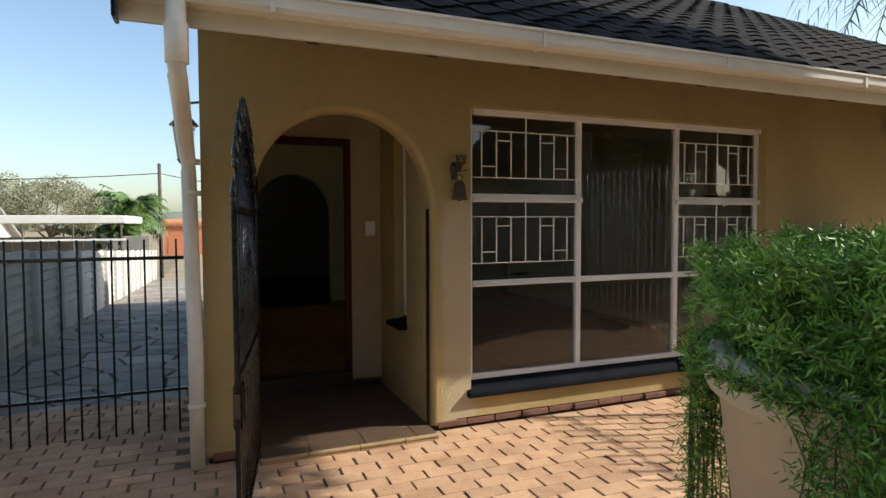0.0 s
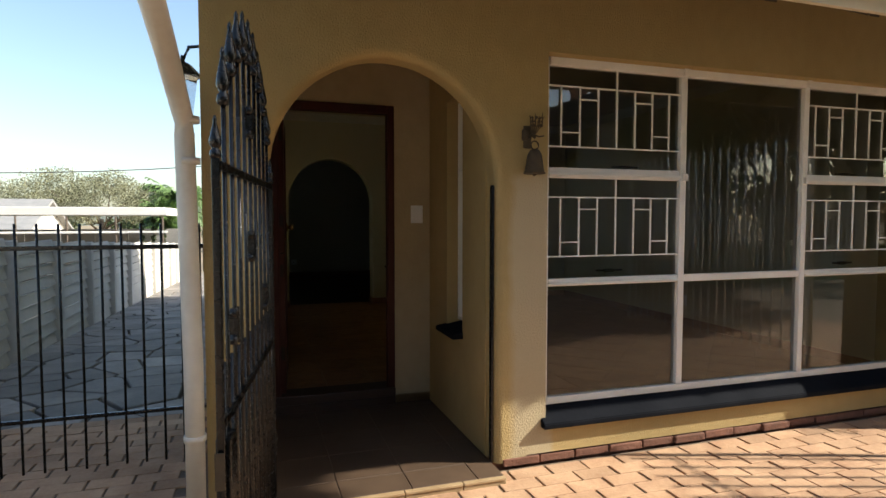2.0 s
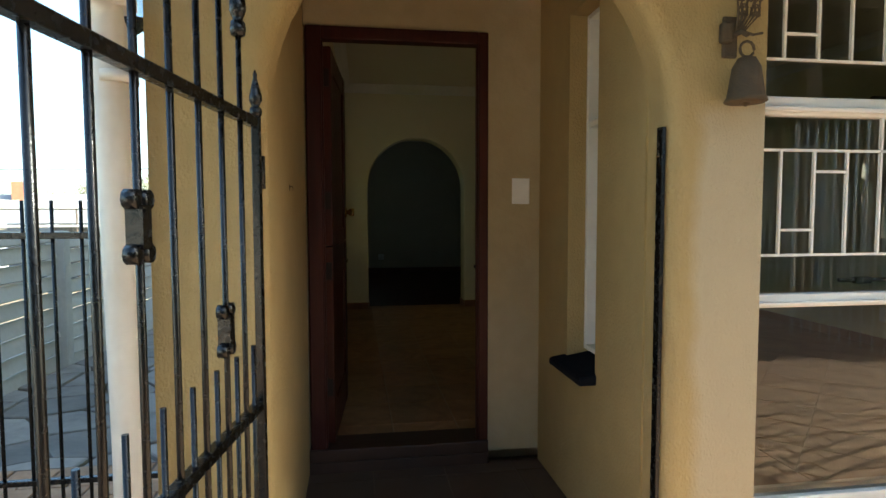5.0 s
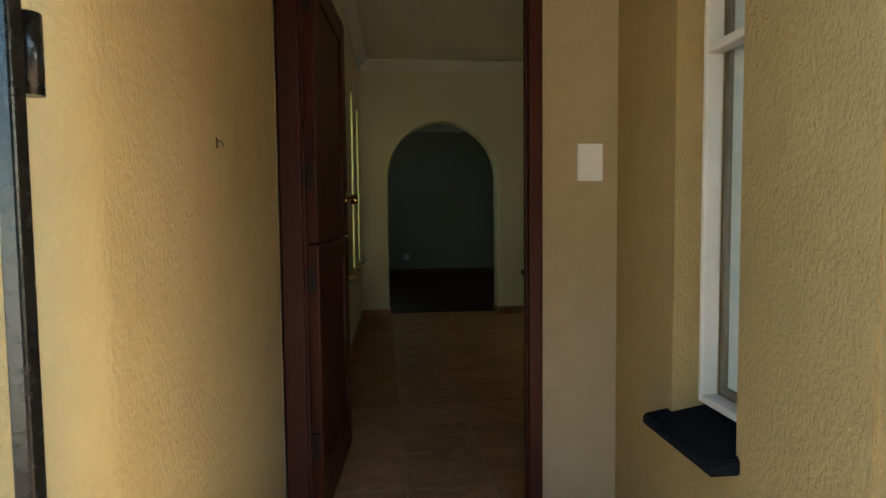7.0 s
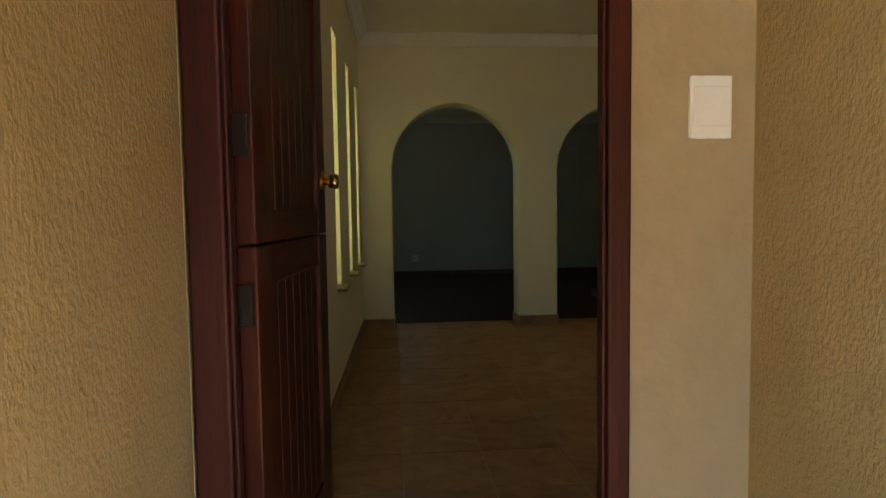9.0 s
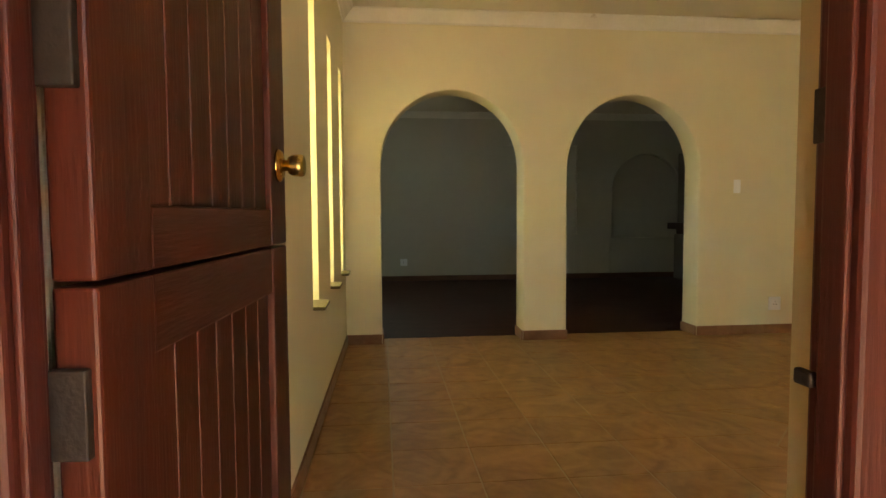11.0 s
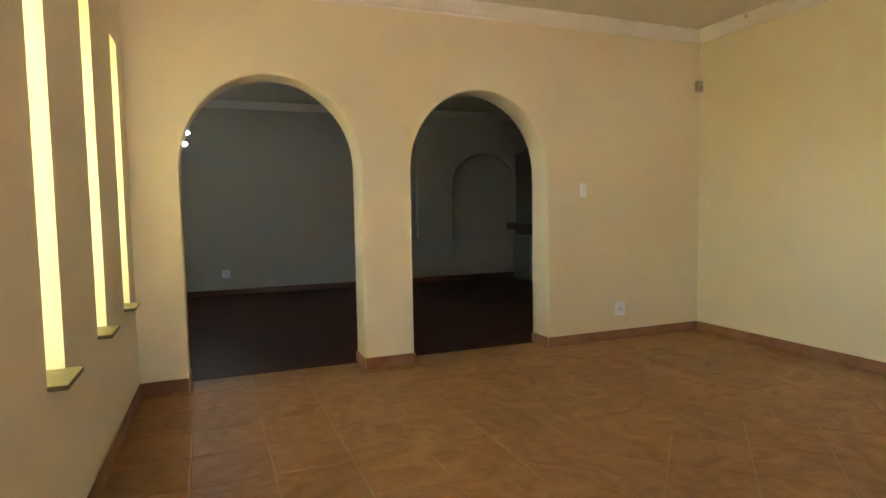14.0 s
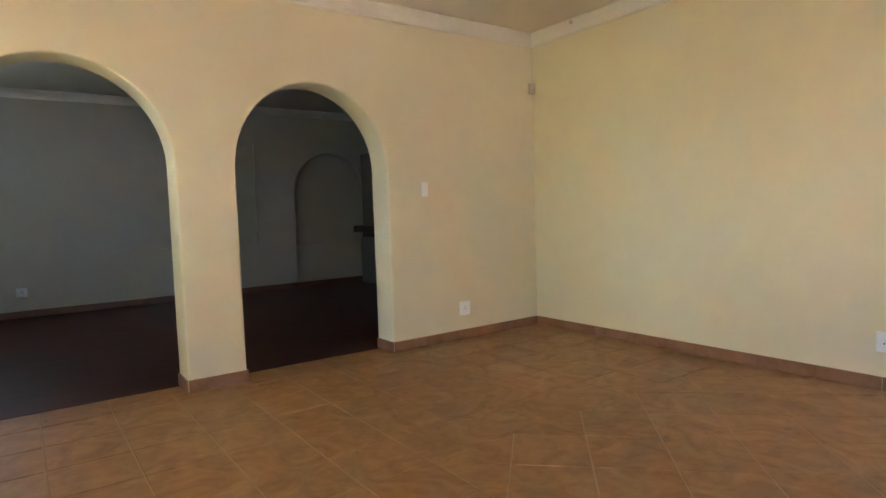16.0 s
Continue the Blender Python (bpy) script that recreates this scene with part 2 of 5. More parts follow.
M = dict(
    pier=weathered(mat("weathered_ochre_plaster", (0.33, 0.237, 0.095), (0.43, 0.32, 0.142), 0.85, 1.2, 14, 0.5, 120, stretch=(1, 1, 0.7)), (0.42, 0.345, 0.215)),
    ext=mat("ochre_plaster", (0.33, 0.237, 0.095), (0.43, 0.32, 0.142), 0.85, 1.2, 14, 0.5, 120, stretch=(1, 1, 0.7)),
    smooth_ext=mat("cream_plaster", (0.38, 0.315, 0.19), (0.47, 0.395, 0.255), 0.8, 1.5, 12, 0.25, 40),
    inner=mat("cream_wall_paint", (0.70, 0.642, 0.455), (0.76, 0.702, 0.51), 0.6, 0.8, 8, 0.06, 30),
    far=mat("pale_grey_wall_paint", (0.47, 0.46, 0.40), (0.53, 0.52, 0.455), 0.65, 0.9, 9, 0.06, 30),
    ceil=mat("ceiling_paint", (0.66, 0.60, 0.50), (0.71, 0.65, 0.55), 0.7, 0.8, 9),
    white=mat("white_gloss_paint", (0.70, 0.68, 0.63), (0.80, 0.78, 0.73), 0.35, 3, 30, 0.1, 25, wear=(0.45, 0.38, 0.28), wear_at=0.70),
    bars=mat("white_bar_paint", (0.72, 0.70, 0.64), (0.80, 0.78, 0.72), 0.4),
    plastic=mat("white_plastic", (0.80, 0.83, 0.86), (0.86, 0.89, 0.92), 0.35),
    gutter=mat("cream_gutter_paint", (0.62, 0.58, 0.47), (0.74, 0.70, 0.60), 0.4, 2, 20, 0.08, 20, wear=(0.32, 0.27, 0.18), wear_at=0.72),
    fascia=mat("fascia_paint", (0.60, 0.52, 0.36), (0.70, 0.62, 0.45), 0.55, 2, 20, 0.1, 30, wear=(0.2, 0.15, 0.1), wear_at=0.73),
    pipe=mat("downpipe_paint", (0.62, 0.56, 0.46), (0.74, 0.69, 0.59), 0.45, 4, 25, 0.1, 25, wear=(0.36, 0.30, 0.22), wear_at=0.70),
    slate=mat("slate_sill_paint", (0.006, 0.007, 0.010), (0.013, 0.014, 0.018), 0.85, 4, 40, 0.2, 40, spec=0.05),
    iron=mat("black_gate_paint", (0.004, 0.004, 0.004), (0.009, 0.009, 0.009), 0.26, 6, 60, 0.1, 60, wear=(0.05, 0.038, 0.022), wear_at=0.69, spec=0.4),
    rust=mat("rusty_iron", (0.05, 0.035, 0.02), (0.09, 0.06, 0.03), 0.8, 20, 90, 0.3, 120),
    brass=mat("brass", (0.55, 0.36, 0.11), (0.66, 0.46, 0.17), 0.18, 10, 60, metal=1.0),
    steel=mat("dull_steel", (0.25, 0.23, 0.19), (0.38, 0.35, 0.28), 0.4, 10, 60, metal=1.0),
    wood=mat("mahogany", (0.024, 0.005, 0.003), (0.072, 0.014, 0.006), 0.42, 1.6, 7, 0.12, 14, stretch=(14, 14, 0.9), spec=0.3),
    wood_h=mat("mahogany_rail", (0.022, 0.005, 0.003), (0.062, 0.013, 0.006), 0.45, 1.6, 7, 0.12, 14, stretch=(14, 0.9, 14), spec=0.3),
    frame=mat("dark_door_frame", (0.030, 0.007, 0.005), (0.066, 0.013, 0.009), 0.5, 1.6, 7, 0.12, 14, stretch=(14, 14, 0.9), spec=0.3),
    tile=mat("brown_floor_tile", (0.235, 0.118, 0.048), (0.42, 0.235, 0.106), 0.48, 4.0, 22, 0.05, 12, vary=0.08, warp=2.2, spec=0.3),
    grout=mat("tile_grout", (0.34, 0.245, 0.15), (0.42, 0.31, 0.20), 0.9, 5, 50),
    skirt=mat("skirting_tile", (0.21, 0.10, 0.05), (0.33, 0.17, 0.09), 0.35, 7, 30, vary=0.08),
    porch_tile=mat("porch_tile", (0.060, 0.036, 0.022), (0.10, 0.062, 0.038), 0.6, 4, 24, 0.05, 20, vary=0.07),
    slit_sill=mat("olive_sill_tile", (0.13, 0.105, 0.05), (0.20, 0.165, 0.08), 0.5, 8, 40, 0.2, 40),
    edge=mat("step_tile", (0.26, 0.17, 0.085), (0.38, 0.27, 0.15), 0.6, 6, 30, 0.1, 40, vary=0.1),
    # fireplace plaster with the dim corner's shade put into its colour
    dimmed=mat("shade_darkened_plaster", (0.15, 0.14, 0.125), (0.21, 0.195, 0.17), 0.85, 2, 12, 0.1, 40),
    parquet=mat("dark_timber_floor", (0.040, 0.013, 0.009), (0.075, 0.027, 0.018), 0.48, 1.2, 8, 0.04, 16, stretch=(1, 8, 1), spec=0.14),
    dark_skirt=mat("brown_skirting", (0.10, 0.045, 0.025), (0.17, 0.08, 0.045), 0.4, 4, 30, stretch=(1, 6, 6)),
    mantel=mat("dark_mantel", (0.03, 0.014, 0.009), (0.055, 0.026, 0.016), 0.5, 4, 30),
    brick=mat("paving_brick", (0.33, 0.182, 0.102), (0.52, 0.333, 0.203), 0.9, 5, 45, 0.3, 80, vary=0.16),
    base_brick=mat("foundation_brick", (0.11, 0.05, 0.033), (0.22, 0.10, 0.065), 0.92, 8, 50, 0.5, 60, vary=0.2),
    joint=mat("paving_sand", (0.11, 0.075, 0.05), (0.18, 0.125, 0.085), 0.95, 4, 60, 0.3, 60),
    flag=mat("slate_flagstone", (0.16, 0.142, 0.125), (0.31, 0.275, 0.235), 0.75, 3, 25, 0.25, 30, vary=0.28),
    earth=mat("dry_ground", (0.20, 0.15, 0.09), (0.31, 0.25, 0.16), 0.95, 0.6, 9, 0.3, 20),
    precast=mat("painted_precast", (0.46, 0.43, 0.39), (0.60, 0.57, 0.52), 0.85, 2, 20, 0.25, 40, vary=0.06),
    roof=mat("dark_roof_tile", (0.006, 0.006, 0.0065), (0.018, 0.0175, 0.0175), 0.95, 6, 50, 0.4, 60, vary=0.35, spec=0.15),
    leaf=mat("fern_leaf", (0.05, 0.14, 0.012), (0.19, 0.34, 0.035), 0.5, 6, 30, vary=0.35),
    stem=mat("fern_stem", (0.05, 0.07, 0.02), (0.09, 0.10, 0.035), 0.7),
    pot=mat("pot_plaster", (0.36, 0.28, 0.18), (0.46, 0.365, 0.24), 0.85, 2, 18, 0.2, 50),
    soil=mat("soil", (0.03, 0.02, 0.012), (0.06, 0.04, 0.025), 0.95, 20, 80, 0.5, 60),
    fan=mat("fan_palm_leaf", (0.06, 0.12, 0.03), (0.14, 0.22, 0.06), 0.5, 2, 20, vary=0.3),
    sensor=mat("beige_plastic", (0.56, 0.51, 0.42), (0.62, 0.57, 0.47), 0.4),
    foliage=mat("tree_leaf", (0.022, 0.038, 0.010), (0.055, 0.08, 0.022), 0.6, 2, 20, vary=0.3),
    # far leaves, paled in colour to stand in for haze
    hazed_foliage=mat("hazed_tree_leaf", (0.17, 0.18, 0.10), (0.25, 0.25, 0.16), 0.7, 2, 20, vary=0.25),
    palm=mat("palm_leaf", (0.05, 0.10, 0.025), (0.11, 0.17, 0.05), 0.5, 2, 20, vary=0.3),
    bark=mat("bark", (0.10, 0.075, 0.05), (0.18, 0.14, 0.10), 0.9, 6, 40, 0.5, 40),
    pole=mat("timber_pole", (0.06, 0.045, 0.035), (0.10, 0.075, 0.055), 0.9, 4, 40),
    wire=mat("cable", (0.02, 0.02, 0.02), (0.03, 0.03, 0.03), 0.7),
    pale_wall=mat("pale_render", (0.66, 0.64, 0.60), (0.76, 0.74, 0.70), 0.8, 1.5, 12),
    grey_roof=mat("grey_roof_tile", (0.20, 0.20, 0.20), (0.30, 0.29, 0.28), 0.8, 2, 14, vary=0.1),
    red_brick=mat("red_brick", (0.42, 0.14, 0.07), (0.55, 0.22, 0.12), 0.9, 2, 20),
    terracotta=mat("terracotta_roof", (0.45, 0.17, 0.08), (0.58, 0.25, 0.13), 0.8, 3, 20),
    hedge=mat("hedge_leaf", (0.05, 0.09, 0.02), (0.11, 0.16, 0.04), 0.5, 2, 20, vary=0.3),
    grass=mat("lawn", (0.06, 0.11, 0.025), (0.14, 0.19, 0.06), 0.9, 0.8, 30, 0.5, 60),
    hill=mat("wooded_hill", (0.10, 0.12, 0.09), (0.22, 0.23, 0.20), 0.95, 0.05, 0.6),
    palisade=mat("galvanised_palisade", (0.33, 0.33, 0.32), (0.45, 0.45, 0.43), 0.5, 3, 30),
    glass=glass("tinted_window_glass", (0.60, 0.61, 0.58)),
    frosted=glass("frosted_glass", (0.88, 0.92, 0.93), 0.4),
    obscure=mat("obscure_glass", (0.55, 0.62, 0.62), (0.62, 0.69, 0.69), 0.25, 3, 60),
    tarnish=mat("tarnished_steel", (0.010, 0.008, 0.006), (0.022, 0.016, 0.012), 0.6, 20, 90, 0.2, 90, spec=0.3),
    amber=glass("amber_glass", (0.95, 0.84, 0.38), 0.25),
    lamp=glowing("lit_bulb", (0.85, 1.0, 0.95), 12.0),
    bulb_glass=glass("lantern_glass", (0.8, 0.8, 0.75), 0.1),
)


# ---- builders ----
def box(bm, x0, x1, y0, y1, z0, z1, bevel=0.0):
    r = bmesh.ops.create_cube(bm, size=1.0, matrix=Matrix.LocRotScale(((x0 + x1) / 2, (y0 + y1) / 2, (z0 + z1) / 2), None, (x1 - x0, y1 - y0, z1 - z0)))
    if bevel:
        es = list({e for v in r["verts"] for e in v.link_edges})
        bmesh.ops.bevel(bm, geom=es, offset=bevel, segments=2, affect="EDGES", profile=0.5)
    return bm


def boxes(*specs, bevel=0.0):
    bm = bmesh.new()
    for s in specs:
        box(bm, *s, bevel=bevel)
    return bm


def tube(bm, pts, r, seg=8, cap=True, taper=None):
    """A round bar along a run of points."""
    rings = []
    for i, p in enumerate(pts):
        p = Vector(p)
        a = Vector(pts[max(i - 1, 0)])
        b = Vector(pts[min(i + 1, len(pts) - 1)])
        d = (b - a).normalized()
        u = d.cross(Vector((0.31, 0.17, 0.93))) if abs(d.z) < 0.9 else d.cross(Vector((1, 0, 0)))
        u.normalize()
        w = d.cross(u)
        rr = r * (taper[i] if taper else 1)
        rings.append([bm.verts.new(p + (u * math.cos(k * math.tau / seg) + w * math.sin(k * math.tau / seg)) * rr) for k in range(seg)])
    for a, b in zip(rings, rings[1:]):
        for k in range(seg):
            bm.faces.new((a[k], a[(k + 1) % seg], b[(k + 1) % seg], b[k])).smooth = seg > 5
    if cap:
        bm.faces.new(rings[0][::-1]), bm.faces.new(rings[-1])
    return bm


def lathe(bm, prof, seg=20, at=(0, 0, 0), smooth=True):
    rings = []
    for r, z in prof:
        rings.append([bm.verts.new((at[0] + r * math.cos(k * math.tau / seg), at[1] + r * math.sin(k * math.tau / seg), at[2] + z)) for k in range(seg)])
    for a, b in zip(rings, rings[1:]):
        for k in range(seg):
            bm.faces.new((a[k], a[(k + 1) % seg], b[(k + 1) % seg], b[k])).smooth = smooth
    bm.faces.new(rings[0][::-1]), bm.faces.new(rings[-1])
    return bm


def mesh_of(name, bm, material):
    bmesh.ops.recalc_face_normals(bm, faces=bm.faces)
    me = bpy.data.meshes.new(name)
    bm.to_mesh(me)
    bm.free()
    me.materials.append(material)
    return me


def part(name, bm, material, parent=None, label="", at=None):
    """One mesh object under a thing or a part; bm may be a finished mesh to share."""
    me = bm if isinstance(bm, bpy.types.Mesh) else mesh_of(name, bm, material)
    ob = new(name, me)
    if parent:
        ob.parent = parent
    if at is not None:
        ob.matrix_basis = at
    return tagged(ob, label) if label else ob


def thing(name, label, category, group="", at=(0, 0, 0)):
    ob = new(name)
    ob.location = at
    ob.empty_display_size = 0.1
    return tagged(ob, label, category, group)


def setting(name, bm, material, label, category):
    return tagged(part(name, bm, material), label, category, kind="structure")


def arch_path(xl, xr, zb, zs, zt, off, n=28):
    """Foot, jamb, curve, jamb, foot of an arched opening, set back by off."""
    cx, a, b = (xl + xr) / 2, (xr - xl) / 2, zt - zs
    pts = [(xl - off, zb)]
    for i in range(n + 1):
        t = math.pi - math.pi * i / n
        nx, nz = math.cos(t) / a, math.sin(t) / b
        q = math.hypot(nx, nz)
        pts.append((cx + a * math.cos(t) + off * nx / q, zs + b * math.sin(t) + off * nz / q))
    return pts + [(xr + off, zb)]


def holed_wall(x0, x1, y0, y1, z0, z1, arches=(), rects=(), lip=0.03, back=True):
    """A wall along x, from y0 to y1 thick, with arched and square openings that go through it."""
    bm = bmesh.new()

    def quad(*ps):
        return bm.faces.new([bm.verts.new(p) for p in ps])

    def both(xa, xb, za, zb, zc, zd):
        """Front and back, from xa (za up to zb) to xb (zc up to zd)."""
        for y in (y0, y1):
            quad((xa, y, za), (xb, y, zc), (xb, y, zd), (xa, y, zb))
    spans = []
    for xl, xr, zb, zs, zt in arches:
        p = arch_path(xl, xr, zb, zs, zt, lip)
        for (xa, za), (xb, zc) in zip(p[1:-1], p[2:-1]):
            both(xa, xb, za, z1, zc, z1)
        spans.append((xl - lip, xr + lip))
        prof = [(lip * (1 - math.sin(k * math.pi / 10)), y0 + lip * (1 - math.cos(k * math.pi / 10))) for k in range(6)]
        prof += [(o, y0 + y1 - y) for o, y in reversed(prof)] if back else [(0.0, y1)]
        rows = [[bm.verts.new((x, y, z)) for x, z in arch_path(xl, xr, zb, zs, zt, o)] for o, y in prof]
        for r, s in zip(rows, rows[1:]):
            for k in range(len(r) - 1):
                bm.faces.new((r[k], r[k + 1], s[k + 1], s[k])).smooth = True
    for xl, xr, zb, zt in rects:
        both(xl, xr, z0, zb, z0, zb)
        both(xl, xr, zt, z1, zt, z1)
        quad((xl, y0, zb), (xl, y1, zb), (xl, y1, zt), (xl, y0, zt)), quad((xr, y0, zb), (xr, y1, zb), (xr, y1, zt), (xr, y0, zt))
        quad((xl, y0, zb), (xr, y0, zb), (xr, y1, zb), (xl, y1, zb)), quad((xl, y0, zt), (xr, y0, zt), (xr, y1, zt), (xl, y1, zt))
        spans.append((xl, xr))
    x = x0
    for a, b in sorted(spans) + [(x1, x1)]:
        if a > x:
            both(x, a, z0, z1, z0, z1)
        x = b
    for xe in (x0, x1):
        quad((xe, y0, z0), (xe, y1, z0), (xe, y1, z1), (xe, y0, z1))
    quad((x0, y0, z1), (x1, y0, z1), (x1, y1, z1), (x0, y1, z1))
    bmesh.ops.remove_doubles(bm, verts=bm.verts, dist=0.0004)
    return bm


def swap_xy(bm):
    for v in bm.verts:
        v.co.x, v.co.y = v.co.y, v.co.x
    return bm


def ground_z(x, y):
    """Level in front of the house, falling away along the side yard, a shallow valley far behind."""
    if y < 0.9:
        return -0.09
    return max(-0.09 - 0.042 * (y - 0.9), -1.6)


# ---- the house: walls, floors, ceilings ----
FLOOR, CEIL = 0.05, 2.695
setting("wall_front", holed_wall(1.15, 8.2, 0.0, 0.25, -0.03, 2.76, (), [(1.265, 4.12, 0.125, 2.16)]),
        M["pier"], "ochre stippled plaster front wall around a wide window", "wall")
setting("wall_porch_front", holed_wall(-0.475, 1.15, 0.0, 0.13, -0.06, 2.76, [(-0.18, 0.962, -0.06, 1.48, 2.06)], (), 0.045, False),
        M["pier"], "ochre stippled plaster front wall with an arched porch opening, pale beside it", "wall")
setting("wall_porch_side", swap_xy(holed_wall(0.13, 1.2, 0.955, 1.20, -0.1, 2.6, (), [(0.50, 0.80, 0.57, 2.02)])),
        M["ext"], "ochre stippled porch wall with a narrow window", "wall")
setting("wall_porch_west", boxes((-0.475, -0.18, 0.13, 1.2, -0.3, 2.6)), M["ext"], "ochre plaster porch wall", "wall")
setting("wall_entrance", holed_wall(-0.45, 1.20, 1.20, 1.34, 0.0, 2.75, (), [(-0.178, 0.692, 0.0, 2.055)]),
        M["smooth_ext"], "cream plaster wall around the front door", "wall")
SLITS = ((3.42, 3.64), (4.21, 4.43), (4.96, 5.18))
west = swap_xy(holed_wall(1.34, 5.65, -0.43, -0.09, -0.6, 2.75, (), [(a, b, 0.66, 2.15) for a, b in SLITS]))
for v in west.verts:
    if v.co.x > -0.2:
        v.co.x -= 0.014 * (5.4 - v.co.y)
setting("wall_west", west, M["inner"], "cream wall pierced by three tall slit windows", "wall")
setting("wall_arches", holed_wall(-0.43, 6.4, 5.40, 5.65, 0.0, 2.75, [(0.197, 1.358, 0.0, 1.49, 2.092), (1.728, 2.876, 0.0, 1.465, 2.074)], (), 0.014),
        M["inner"], "cream plaster wall with two rounded archways", "wall")
setting("wall_east", boxes((4.45, 4.62, 0.25, 5.4, 0.0, 2.75)), M["inner"], "plain cream painted wall", "wall")
setting("wall_front_lining", holed_wall(1.2, 4.45, 0.25, 0.27, 0.0, 2.75, (), [(1.29, 4.12, 0.20, 2.16)]), M["inner"], "cream inner face of the front wall", "wall")
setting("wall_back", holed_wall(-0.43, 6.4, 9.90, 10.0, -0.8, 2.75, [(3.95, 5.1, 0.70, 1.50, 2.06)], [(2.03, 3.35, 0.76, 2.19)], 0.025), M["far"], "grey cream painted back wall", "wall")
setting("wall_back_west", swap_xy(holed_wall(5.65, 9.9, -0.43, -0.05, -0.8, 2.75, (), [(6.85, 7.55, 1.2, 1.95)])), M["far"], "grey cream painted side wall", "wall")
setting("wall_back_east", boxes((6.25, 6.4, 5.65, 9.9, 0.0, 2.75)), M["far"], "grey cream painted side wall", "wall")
setting("wall_outer_east", boxes((8.0, 8.2, 0.25, 10.1, -0.2, 2.62)), M["ext"], "ochre plaster end wall", "wall")
setting("ceiling", boxes((-0.43, 4.6, 0.27, 5.5, CEIL, CEIL + 0.04)), M["ceil"], "plain cream painted ceiling", "ceiling")
setting("ceiling_back", boxes((-0.43, 6.4, 5.5, 10.0, CEIL, CEIL + 0.04)), M["ceil"], "plain cream painted ceiling", "ceiling")
setting("ceiling_porch", boxes((-0.3, 1.1, 0.1, 1.25, 2.5, 2.54)), M["ceil"], "painted porch ceiling", "ceiling")
setting("floor_bed", boxes((-0.43, 4.6, 1.34, 5.61, -0.1, FLOOR - 0.0025), (1.2, 4.6, 0.27, 1.34, -0.1, FLOOR - 0.0025)), M["grout"], "pale grout between brown floor tiles", "floor")
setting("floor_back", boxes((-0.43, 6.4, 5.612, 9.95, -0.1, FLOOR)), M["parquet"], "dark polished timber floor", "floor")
setting("porch_slab", boxes((-0.18, 0.955, -0.15, 1.2, -0.16, -0.059)), M["joint"], "mortar bed of the porch floor", "floor")
setting("trim_door_threshold", boxes((-0.178, 0.692, 1.172, 1.199, -0.058, -0.001), bevel=0.003), M["mantel"], "dark brown riser under the front door", "threshold")


def cornice(run, z=CEIL):
    """Coved cornice: run gives (x, y) corners, wall on the left of the way."""
    bm = bmesh.new()
    prof = [(0, -0.095), (0.012, -0.095), (0.014, -0.085), (0.03, -0.07), (0.05, -0.045), (0.075, -0.025), (0.085, -0.014), (0.095, -0.012), (0.095, 0.0)]
    rows = []
    for i, p in enumerate(run):
        p = Vector(p)
        ds = []
        if i:
            ds.append((p - Vector(run[i - 1])).normalized())
        if i < len(run) - 1:
            ds.append((Vector(run[i + 1]) - p).normalized())
        ns = [Vector((d.y, -d.x)) for d in ds]
        n = sum(ns, Vector((0, 0)))
        n = n / max(n.dot(ns[0]), 0.2) if len(ns) > 1 else ns[0]
        rows.append([bm.verts.new((p.x + n.x * o, p.y + n.y * o, z + h)) for o, h in prof])
    for a, b in zip(rows, rows[1:]):
        for k in range(len(prof) - 1):
            bm.faces.new((a[k], a[k + 1], b[k + 1], b[k]))
    return bm


setting("trim_cornice", cornice([(-0.145, 1.34), (-0.09, 5.4), (4.45, 5.4), (4.45, 0.27)]), M["white"], "white coved plaster cornice", "cornice")
setting("trim_cornice_back", cornice([(-0.05, 5.65), (-0.05, 9.9), (6.25, 9.9), (6.25, 5.65)]), M["white"], "white coved plaster cornice", "cornice")
setting("baseboard_back", boxes((-0.05, 6.25, 9.88, 9.9, FLOOR, 0.13), (-0.05, -0.03, 5.65, 9.88, FLOOR, 0.13), bevel=0.004), M["dark_skirt"], "dark brown timber skirting", "skirting")
setting("threshold", boxes((-0.178, 0.692, 1.17, 1.36, 0.0, 0.062), bevel=0.006), M["mantel"], "dark worn door threshold", "threshold")


def skirting():
    """Skirting tiles along the arch wall, round its piers, and along the side walls."""
    run = setting("baseboard", boxes((0.6, 0.61, 5.399, 5.402, FLOOR, FLOOR + 0.004)), M["skirt"], "brown ceramic skirting tiles", "skirting")
    unit = mesh_of("skirting_tile", boxes((-0.17, 0.17, -0.011, 0.0, 0.0, 0.08), bevel=0.002), M["skirt"])
    lengths = [((-0.09, 5.4), (0.195, 5.4)), ((1.358, 5.4), (1.728, 5.4)), ((2.876, 5.4), (4.45, 5.4)),
               ((4.45, 5.4), (4.45, 0.3)), ((-0.145, 1.36), (-0.09, 5.4)),
               ((0.197, 5.4), (0.197, 5.65)), ((1.358, 5.65), (1.358, 5.4)), ((1.728, 5.4), (1.728, 5.65)), ((2.876, 5.65), (2.876, 5.4))]
    for a, b in lengths:
        a, b = Vector(a), Vector(b)
        n = max(1, round((b - a).length / 0.345))
        step = (b - a) / n
        for i in range(n):
            c = a + step * (i + 0.5)
            m = pose(c.x, c.y, FLOOR, 0, 0, math.degrees(math.atan2(step.y, step.x))) @ Matrix.Diagonal(((step.length - 0.003) / 0.34, 1, 1, 1))
            part("skirting_tile", unit, None, run, at=m)


